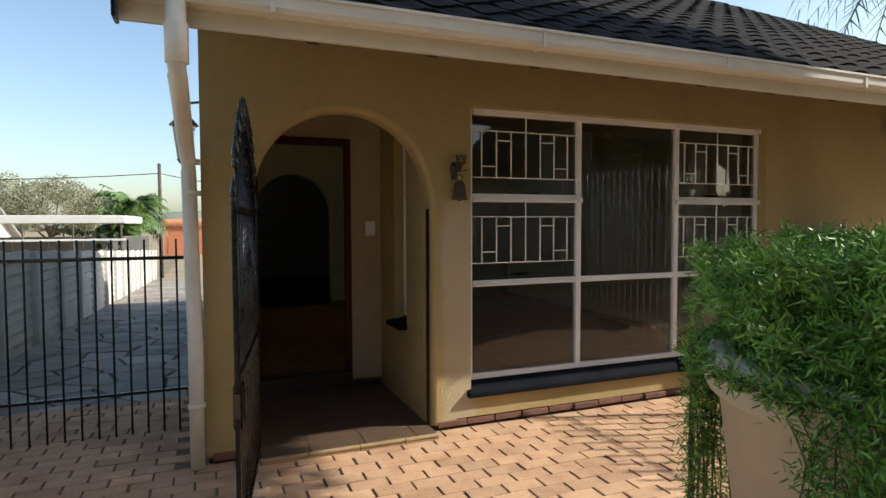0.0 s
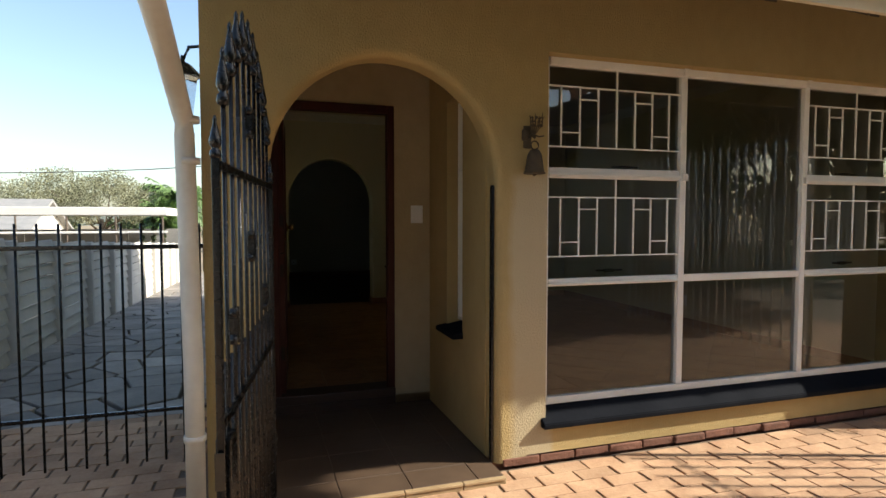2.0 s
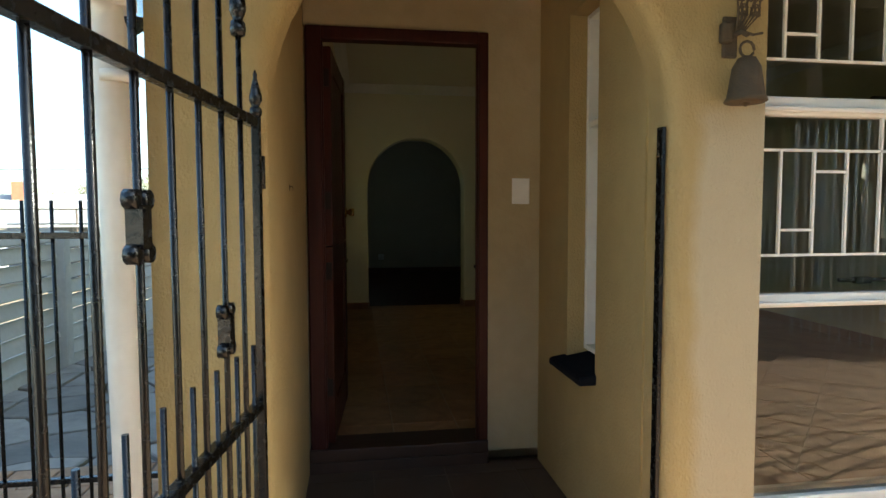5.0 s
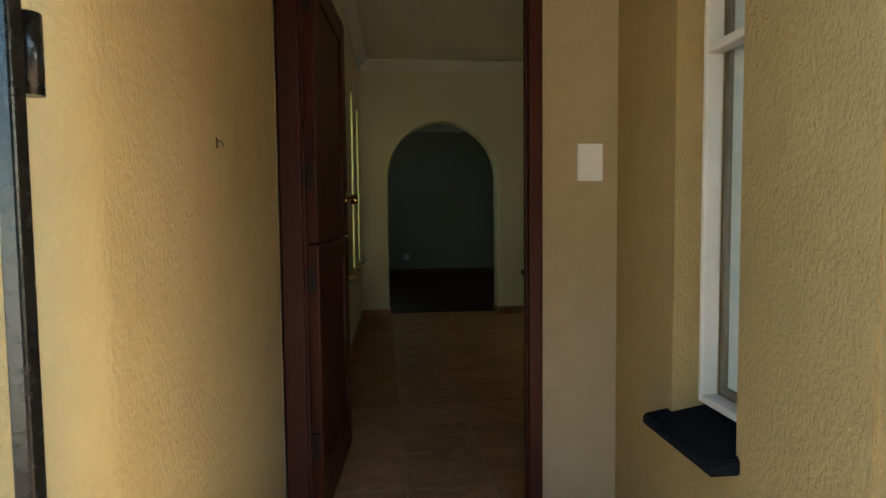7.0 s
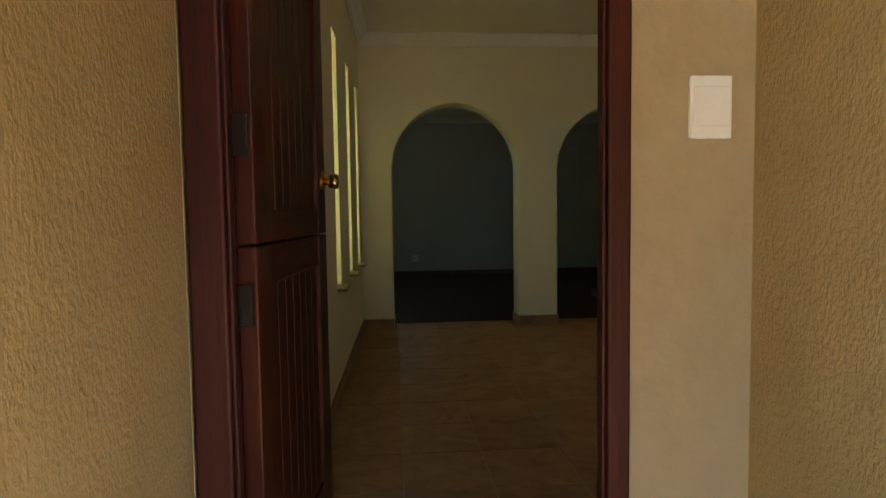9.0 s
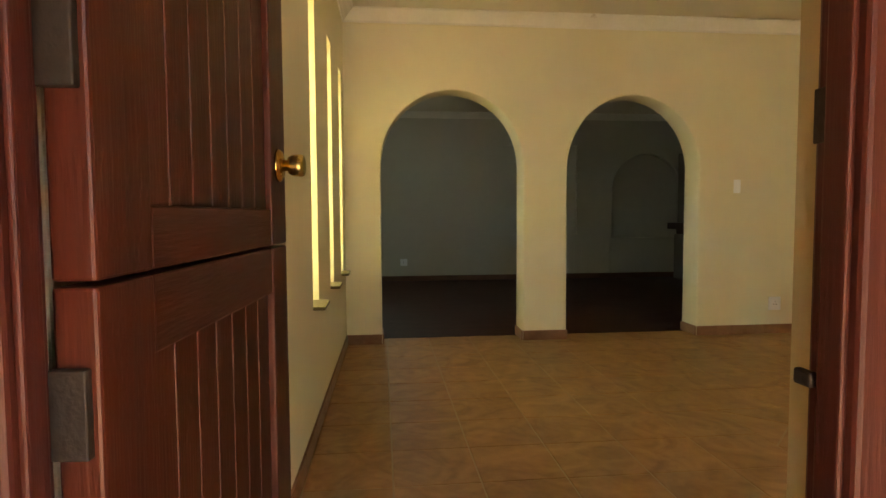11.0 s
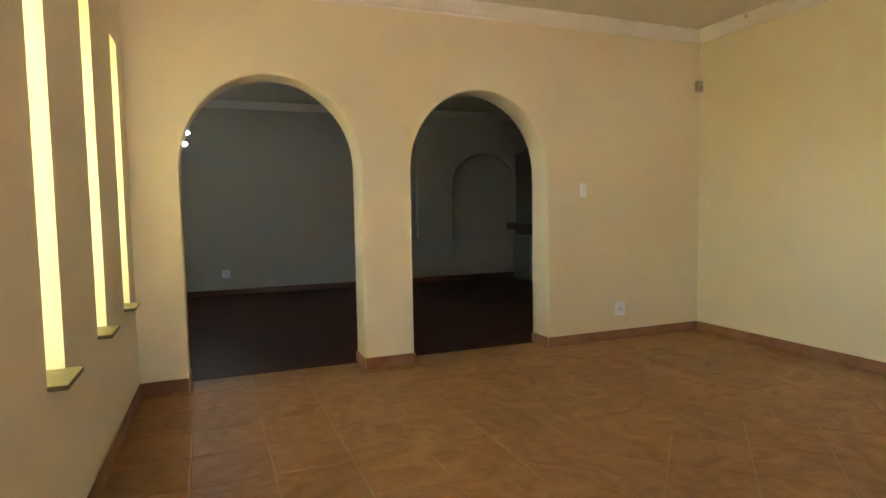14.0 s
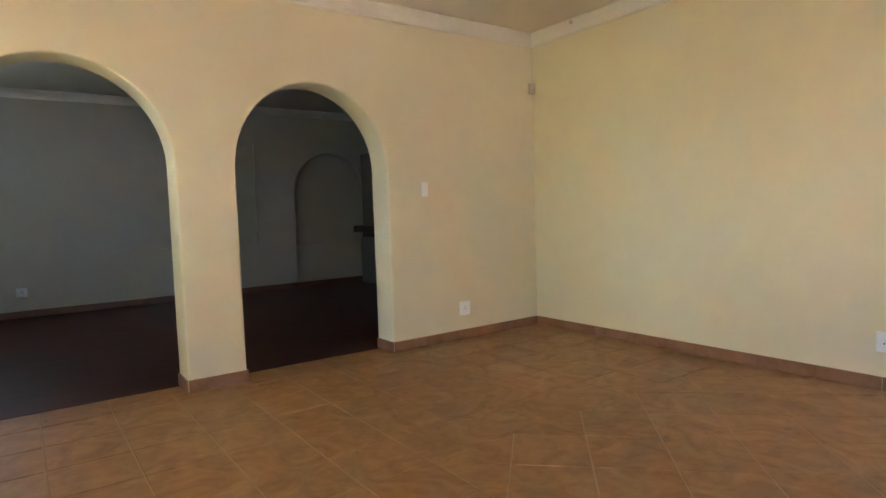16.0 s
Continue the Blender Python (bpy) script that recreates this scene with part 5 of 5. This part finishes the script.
neighbour_house((-17.0, 33.0, -2.0), 10.5, 7.0, 2.7, 1.7, "white house with a grey tiled gable roof next door", M["grey_roof"])
neighbour_house((1.0, -30.0, -0.3), 13.0, 9.0, 3.6, 4.4, "house with a dark steep roof across the street", M["roof"])
neighbour_house((27.0, 12.0, -0.3), 12.0, 9.0, 3.6, 2.6, "white gabled house beyond the garden", M["grey_roof"])
shed = thing("brick_outbuilding", "small red brick outbuilding with a terracotta roof", "outbuilding", at=(-3.3, 58.0, -1.7))
part("wall", boxes((-1.05, 2.5, 0, 3, -0.4, 2.7)), M["red_brick"], shed)
part("roof", boxes((-1.25, 2.7, -0.3, 3.3, 2.7, 3.5), bevel=0.3), M["terracotta"], shed)
part("door", boxes((-0.7, 0.1, -0.03, 0.0, -0.3, 1.8)), M["red_brick"], shed)

pole = thing("utility_pole", "dark timber utility pole with a cross bracket", "utility pole", at=(-2.52, 27.2, ground_z(-2, 27) - 0.1))
part("pole", tube(bmesh.new(), [(0, 0, 0), (0, 0, 5.5)], 0.085, 10, taper=(1.1, 0.9)), M["pole"], pole)
part("insulator", lathe(bmesh.new(), [(0.03, 0), (0.05, 0.05), (0.03, 0.12)], 8, (0.1, 0, 4.85)), M["pale_wall"], pole)
cab = thing("overhead_cable", "thin black overhead cable", "cable")
part("cable", tube(bmesh.new(), [(-2.52 + (-26 * t), 27.2 - 5 * t, 3.75 + 0.2 * t - 3.2 * t * (1 - t)) for t in [k / 12 for k in range(13)]], 0.022, 5), M["wire"], cab)
part("cable", tube(bmesh.new(), [(-2.52 + 9 * t, 27.2 + 12 * t, 3.75 - 1.2 * t * (1 - t)) for t in [k / 8 for k in range(9)]], 0.02, 5), M["wire"], cab)

# ---- street side, which the window glass mirrors ----
fence = thing("palisade_fence", "grey steel palisade fence along the street", "fence", at=(0, -7.4, -0.09))
for z in (0.35, 1.45):
    part("rail", boxes((-9, 14, -0.02, 0.02, z - 0.025, z + 0.025)), M["palisade"], fence)
pale = mesh_of("pale", boxes((-0.028, 0.028, -0.034, -0.022, 0.04, 1.80), bevel=0.004), M["palisade"])
for k in range(150):
    part("pale", pale, None, fence, at=pose(-8.9 + 0.152 * k, 0, 0))
for k in range(9):
    part("post", boxes((-9 + 2.85 * k - 0.04, -9 + 2.85 * k + 0.04, 0.022, 0.10, 0.0, 1.9), bevel=0.006), M["palisade"], fence)
for k, (x, y, h, s) in enumerate(((-9, -13, 8.5, 3.4), (-5.5, -14, 7, 3.2), (12.8, -9.0, 8.0, 3.2), (15.5, -9.0, 8.5, 3.4), (3.6, -13.5, 8.0, 3.6), (19.0, -13, 10, 4.0), (24.5, -15, 10, 4.4), (18.5, -17, 9.5, 3.6), (-0.5, -14, 8.5, 3.6), (3.0, -21, 8.5, 4.4), (9, -23, 5.0, 3.6), (22, -22, 9, 4.6), (26, -9, 9, 4.2), (29, -20, 10, 4.6), (34, -27, 11, 5.0), (28, -28, 10, 4.6), (37, -16, 11, 5.0), (-12, -21, 8, 4.2))):
    tree((x, y, -0.1), h, s, "leafy street tree with a spreading crown", M["foliage"], 80 + 3 * k, 0.22, 420, "street trees")
# Added tree out of view; its crown blocks the sun from the paving.
def shading_thorn_tree(at, h, r, n=1100, leaf=0.10):
    t = thing("shading_thorn_tree", "unseen flat crowned thorn tree added to shade the paving", "tree", "thorn trees", at)
    bm = bmesh.new()
    fork = Vector((0.05, 0.1, h * 0.78))
    tube(bm, [(0, 0, -0.2), (0.1, 0.05, h * 0.45), fork], 0.12, 9, taper=(1.2, 0.8, 0.5))
    lean = Vector((0, 2.6, 0))
    blobs = [(Vector((0, 0, h)) + lean, r * 0.62)]
    for k in range(8):
        a = k * math.tau / 8
        tip = lean + Vector((r * 0.62 * math.cos(a), r * 0.62 * math.sin(a), h + 0.08 * math.sin(k * 2.1)))
        tube(bm, [fork, fork.lerp(tip, 0.5) + Vector((0, 0, 0.2)), tip], 0.06, 6, taper=(1, 0.6, 0.25))
        blobs.append((tip, r * 0.5))
    part("trunk", bm, M["bark"], t)
    leaf_cloud("crown", blobs, n, leaf, M["foliage"], t, 140, 0.32)


# first shades the paving by the yard gate, second the paving farther out
shading_thorn_tree((6.35, -5.7, -0.1), 6.2, 1.9)
shading_thorn_tree((10.2, -11.3, -0.1), 6.0, 3.3, 2300, 0.12)
palm((15.6, -14.5, -0.1), 4.6, 2.1, "palm across the street", 90, 60, 0.4, 1.6, 2.2)
neighbour_house((20.0, -24.0, -0.3), 9.0, 7.0, 4.2, 3.9, "tall gabled house with a dark roof across the lawn", M["roof"]).rotation_euler = (0, 0, radians(90))
# invented fence out of view, there for its bar shadows on the paving
side = thing("stripe_shadow_fence", "unseen tall white bar fence added to cast striped shadows", "fence", at=(4.62, 0, -0.09))
for z in (0.25, 1.95):
    part("rail", boxes((-0.006, 0.006, -3.7, -1.0, z - 0.006, z + 0.006)), M["bars"], side)
pale2 = mesh_of("pale", tube(bmesh.new(), [(0, 0, 0.03), (0, 0, 2.12)], 0.011, 6), M["bars"])
for k in range(22):
    part("pale", pale2, None, side, at=pose(0, -1.06 - 0.12 * k, 0))
for y in (-1.0, -3.72):
    part("post", boxes((-0.018, 0.018, y - 0.018, y + 0.018, -0.05, 2.2), bevel=0.004), M["bars"], side)
woods = thing("distant_trees", "dark line of distant trees across the street", "trees", at=(0, -40, -0.1))
tagged(leaf_cloud("crowns", [(Vector((-30 + 2.6 * k, 2.0 * math.sin(k * 2.3), 1.6 + 1.2 * (k % 3))), 2.4 + 0.6 * math.sin(k * 1.3)) for k in range(46)], 300, 0.42, M["foliage"], woods, 170, 0.9), kind="stuff")
hedge = thing("hedge", "low clipped green hedge behind the street fence", "hedge", at=(0, -9.6, -0.1))
leaf_cloud("leaves", [(Vector((-10 + 0.62 * k, 0.25 * math.sin(k * 1.9), 0.42 + 0.1 * math.sin(k))), 0.5) for k in range(26)], 420, 0.08, M["hedge"], hedge, 150, 0.9)
for k in range(7):
    sh = thing("shrub", "low leafy shrub by the fence", "shrub", "shrubs by the fence", (2.4 + 0.9 * k, -7.9 - 0.2 * (k % 3), -0.09))
    leaf_cloud("leaves", [(Vector((0, 0, 0.28)), 0.42), (Vector((0.2, 0.1, 0.42)), 0.3)], 130, 0.06, M["foliage"], sh, 120 + k, 0.8)


# ---- pieces: floor tiles, steps, bricks, flagstones, roof tiles ----
skirting()


def clip_poly(poly, nx, ny, c):
    """The part of a polygon where nx*x + ny*y <= c."""
    out = []
    for (x0, y0), (x1, y1) in zip(poly, poly[1:] + poly[:1]):
        a, b = nx * x0 + ny * y0 - c, nx * x1 + ny * y1 - c
        if a <= 0:
            out.append((x0, y0))
        if (a < 0 < b) or (b < 0 < a):
            t = a / (a - b)
            out.append((x0 + t * (x1 - x0), y0 + t * (y1 - y0)))
    return out


def slab(poly, z0, z1, edge=0.004):
    """A flat piece with a small chamfer round its top."""
    bm = bmesh.new()
    n = len(poly)
    cx, cy = sum(p[0] for p in poly) / n, sum(p[1] for p in poly) / n
    size = max(max(math.hypot(x - cx, y - cy) for x, y in poly), 0.02)
    k = 1 - edge / size
    low = [bm.verts.new((x, y, z0)) for x, y in poly]
    mid = [bm.verts.new((x, y, z1 - edge * 0.6)) for x, y in poly]
    top = [bm.verts.new((cx + (x - cx) * k, cy + (y - cy) * k, z1)) for x, y in poly]
    for a, b in ((low, mid), (mid, top)):
        for i in range(n):
            bm.faces.new((a[i], a[(i + 1) % n], b[(i + 1) % n], b[i]))
    bm.faces.new(top)
    return bm


def floor_tiles():
    f = tagged(new("floor_tiles"), "mottled brown ceramic floor tiles, part laid diagonally", "floor", kind="structure")
    P, G = 0.345, 0.006
    xb, yb = 1.96, 3.575
    room = [(-0.16, 4.45, 1.36, 5.64), (1.2, 4.45, 0.27, 1.36)]
    full = mesh_of("floor_tile", slab([(-P / 2 + G / 2, -P / 2 + G / 2), (P / 2 - G / 2, -P / 2 + G / 2), (P / 2 - G / 2, P / 2 - G / 2), (-P / 2 + G / 2, P / 2 - G / 2)], -0.008, 0, 0.003), M["tile"])

    def lay(cx, cy, turn, limits):
        ca, sa = math.cos(turn), math.sin(turn)
        h = P / 2 - G / 2
        poly = [(cx + ca * u - sa * v, cy + sa * u + ca * v) for u, v in ((-h, -h), (h, -h), (h, h), (-h, h))]
        cut = poly
        for nx, ny, c in limits:
            cut = clip_poly(cut, nx, ny, c)
            if len(cut) < 3:
                return
        if cut == poly:
            part("floor_tile", full, None, f, at=pose(cx, cy, FLOOR, 0, 0, math.degrees(turn)))
        else:
            area = abs(sum(a[0] * b[1] - a[1] * b[0] for a, b in zip(cut, cut[1:] + cut[:1]))) / 2
            if area > 0.002:
                part("floor_tile", slab(cut, FLOOR - 0.008, FLOOR, 0.003), M["tile"], f)
    x_lines = [xb + P * k for k in range(-7, 8)]
    y_lines = [yb + P * k for k in range(-11, 6)]
    for x in x_lines:
        for y in y_lines:
            diag = x > xb - 0.01 and y < yb - 0.01
            if diag or x > 4.45 or y > 5.65:
                continue
            lo = 0.27 if x > 1.19 else 1.36
            if y + P < lo or x + P < -0.16:
                continue
            wall_x = 4.45
            y_end = 5.608
            lay(x + P / 2, y + P / 2, 0.0, [(-1, 0, 0.16), (1, 0, wall_x), (0, -1, -lo), (0, 1, y_end)])
    q = P / math.sqrt(2)
    for i in range(-2, 14):
        for j in range(-1, 16):
            cx, cy = xb + 0.485 - q + (i * q), yb - q * j
            if (i + j) % 2:
                continue
            if cx - q > 4.45 or cy + q < 0.27:
                continue
            lay(cx, cy, math.pi / 4, [(-1, 0, -xb - G / 2), (1, 0, 4.45), (0, 1, yb - G / 2), (0, -1, -0.27)])


floor_tiles()


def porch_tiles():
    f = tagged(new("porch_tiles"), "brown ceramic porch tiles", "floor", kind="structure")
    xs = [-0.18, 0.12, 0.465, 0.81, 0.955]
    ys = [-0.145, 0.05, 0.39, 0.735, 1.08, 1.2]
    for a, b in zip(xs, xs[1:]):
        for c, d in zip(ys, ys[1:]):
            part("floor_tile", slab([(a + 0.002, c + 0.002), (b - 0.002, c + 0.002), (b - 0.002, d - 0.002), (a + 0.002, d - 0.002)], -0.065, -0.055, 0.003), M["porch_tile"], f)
    e = tagged(new("porch_step"), "sandy tiled front edge of the porch step", "step", kind="structure")
    for a, b in zip((-0.18, 0.10, 0.42, 0.72), (0.10, 0.42, 0.72, 0.955)):
        part("step_tile", boxes((a + 0.002, b - 0.002, -0.178, -0.147, -0.069, -0.053), bevel=0.004), M["edge"], e)
        part("riser_tile", boxes((a + 0.002, b - 0.002, -0.172, -0.152, -0.145, -0.070), bevel=0.003), M["edge"], e)


porch_tiles()


def base_course():
    w = tagged(new("base_course"), "rough red foundation bricks under the plaster", "brickwork", kind="structure")
    rng = random.Random(9)
    m = mesh_of("brick", boxes((-0.108, 0.108, -0.05, 0.0, -0.045, 0.0), bevel=0.006), M["base_brick"])
    for k in range(20):
        part("brick", m, None, w, at=pose(1.12 + 0.224 * k, 0.045 + rng.uniform(-0.012, 0.01), -0.036 + rng.uniform(-0.004, 0.002), 0, 0, rng.uniform(-1, 1)))
    for x0, x1 in ((-0.43, -0.185), (0.96, 8.2)):
        part("footing", boxes((x0, x1, 0.028, 0.125, -0.2, -0.061)), M["base_brick"], w)
    for x in (-0.33,):
        part("brick", m, None, w, at=pose(x, 0.03, -0.034))


base_course()


def paving():
    p = tagged(new("paving"), "pinkish brown clay paving bricks with dark joints", "paving", kind="structure")
    L, W = 0.222, 0.111
    g, gy = 0.014, 0.003
    m = mesh_of("brick", slab([(-L / 2 + g / 2, -W / 2 + gy / 2), (L / 2 - g / 2, -W / 2 + gy / 2), (L / 2 - g / 2, W / 2 - gy / 2), (-L / 2 + g / 2, W / 2 - gy / 2)], -0.04, 0, 0.003), M["brick"])
    verts, faces = [], []
    src = [tuple(v.co) for v in m.vertices]
    sf = [tuple(q.vertices) for q in m.polygons]
    rng = random.Random(2)
    count = 0
    for r in range(76):
        y = 1.526 - W * (r + 0.5)
        for k in range(-14, 44):
            x = L * k + (L / 2 if r % 2 else 0) + 0.02
            if x < -2.6 or x > 7 or (y > -0.05 and x > -0.56):
                continue
            z = -0.09 + rng.uniform(-0.0025, 0.0025)
            at = pose(x + rng.uniform(-0.002, 0.002), y, z, rng.uniform(-0.5, 0.5), rng.uniform(-0.5, 0.5), rng.uniform(-0.8, 0.8))
            if -0.35 < x < 2.7 and -1.75 < y and count < 300:
                part("brick", m, None, p, at=at)
                count += 1
            else:
                q = len(verts)
                verts += [tuple(at @ Vector(c)) for c in src]
                faces += [tuple(i + q for i in s) for s in sf]
    me = bpy.data.meshes.new("paving_bricks")
    me.from_pydata(verts, [], faces)
    me.materials.append(M["brick"])
    tagged(part("paving_bricks", me, None, p), kind="stuff")


paving()


def flagstones():
    f = tagged(new("flagstones"), "irregular grey slate crazy paving in the side yard", "paving", kind="structure")
    rng = random.Random(12)
    pts = []
    y = 0.9
    while y < 24:
        s = 0.52 if y < 12 else 0.9
        x = -2.75 + rng.uniform(0, 0.3)
        while x < -0.3:
            pts.append((x + rng.uniform(-0.16, 0.16), y + rng.uniform(-0.18, 0.18)))
            x += s
        y += s * 0.9
    for i, (px_, py_) in enumerate(pts):
        poly = [(px_ - 0.7, py_ - 0.7), (px_ + 0.7, py_ - 0.7), (px_ + 0.7, py_ + 0.7), (px_ - 0.7, py_ + 0.7)]
        for j, (qx, qy) in enumerate(pts):
            if i == j or abs(qx - px_) > 1.4 or abs(qy - py_) > 1.4:
                continue
            nx, ny = qx - px_, qy - py_
            d = math.hypot(nx, ny)
            nx, ny = nx / d, ny / d
            poly = clip_poly(poly, nx, ny, nx * (px_ + qx) / 2 + ny * (py_ + qy) / 2 - 0.014)
            if len(poly) < 3:
                break
        for nx, ny, c in ((-1, 0, 2.62), (1, 0, -0.45), (0, -1, -1.56)):
            if len(poly) >= 3:
                poly = clip_poly(poly, nx, ny, c)
        if len(poly) < 3:
            continue
        bm = slab(poly, -0.05, rng.uniform(0.0, 0.012), 0.012)
        for v in bm.verts:
            v.co.z += ground_z(v.co.x, v.co.y)
        part("flagstone", bm, M["flag"], f)


flagstones()


def roof_tiles():
    c, s = math.cos(math.atan(PITCH)), math.sin(math.atan(PITCH))
    W, L = 0.30, 0.32
    bm = bmesh.new()
    n = 6
    top, bot = [], []
    for k in range(n + 1):
        x = -W / 2 + 0.002 + (W - 0.004) * k / n
        h = 0.014 * math.sin(math.pi * 2 * k / n) + 0.014
        top.append((bm.verts.new((x, 0, 0.022 + h)), bm.verts.new((x, L + 0.05, 0.004 + h))))
        bot.append(bm.verts.new((x, 0, 0.0)))
    for k in range(n):
        bm.faces.new((top[k][0], top[k + 1][0], top[k + 1][1], top[k][1]))
        bm.faces.new((bot[k], bot[k + 1], top[k + 1][0], top[k][0]))
    m = mesh_of("roof_tile", bm, M["roof"])
    turn = math.degrees(math.atan(PITCH))
    src = [v.co.copy() for v in m.vertices]
    sf = [tuple(q.vertices) for q in m.polygons]
    verts, faces = [], []
    rng = random.Random(5)
    rows = int((RIDGE - EY) / c / L)
    for r in range(rows):
        d = -0.06 + r * L
        for k in range(30):
            x = -0.66 + W * (k + 0.5)
            at = pose(x, EY + d * c, EZ + 0.025 + d * s, turn + rng.uniform(-0.6, 0.6), rng.uniform(-0.8, 0.8), rng.uniform(-0.6, 0.6))
            if r < 12 and 5 <= k < 30:
                part("roof_tile", m, None, roof, at=at)
            else:
                q = len(verts)
                verts += [tuple(at @ v) for v in src]
                faces += [tuple(i + q for i in t) for t in sf]
    me = bpy.data.meshes.new("upper_roof_tiles")
    me.from_pydata(verts, [], faces)
    me.materials.append(M["roof"])
    tagged(part("upper_roof_tiles", me, None, roof), kind="stuff")


roof_tiles()
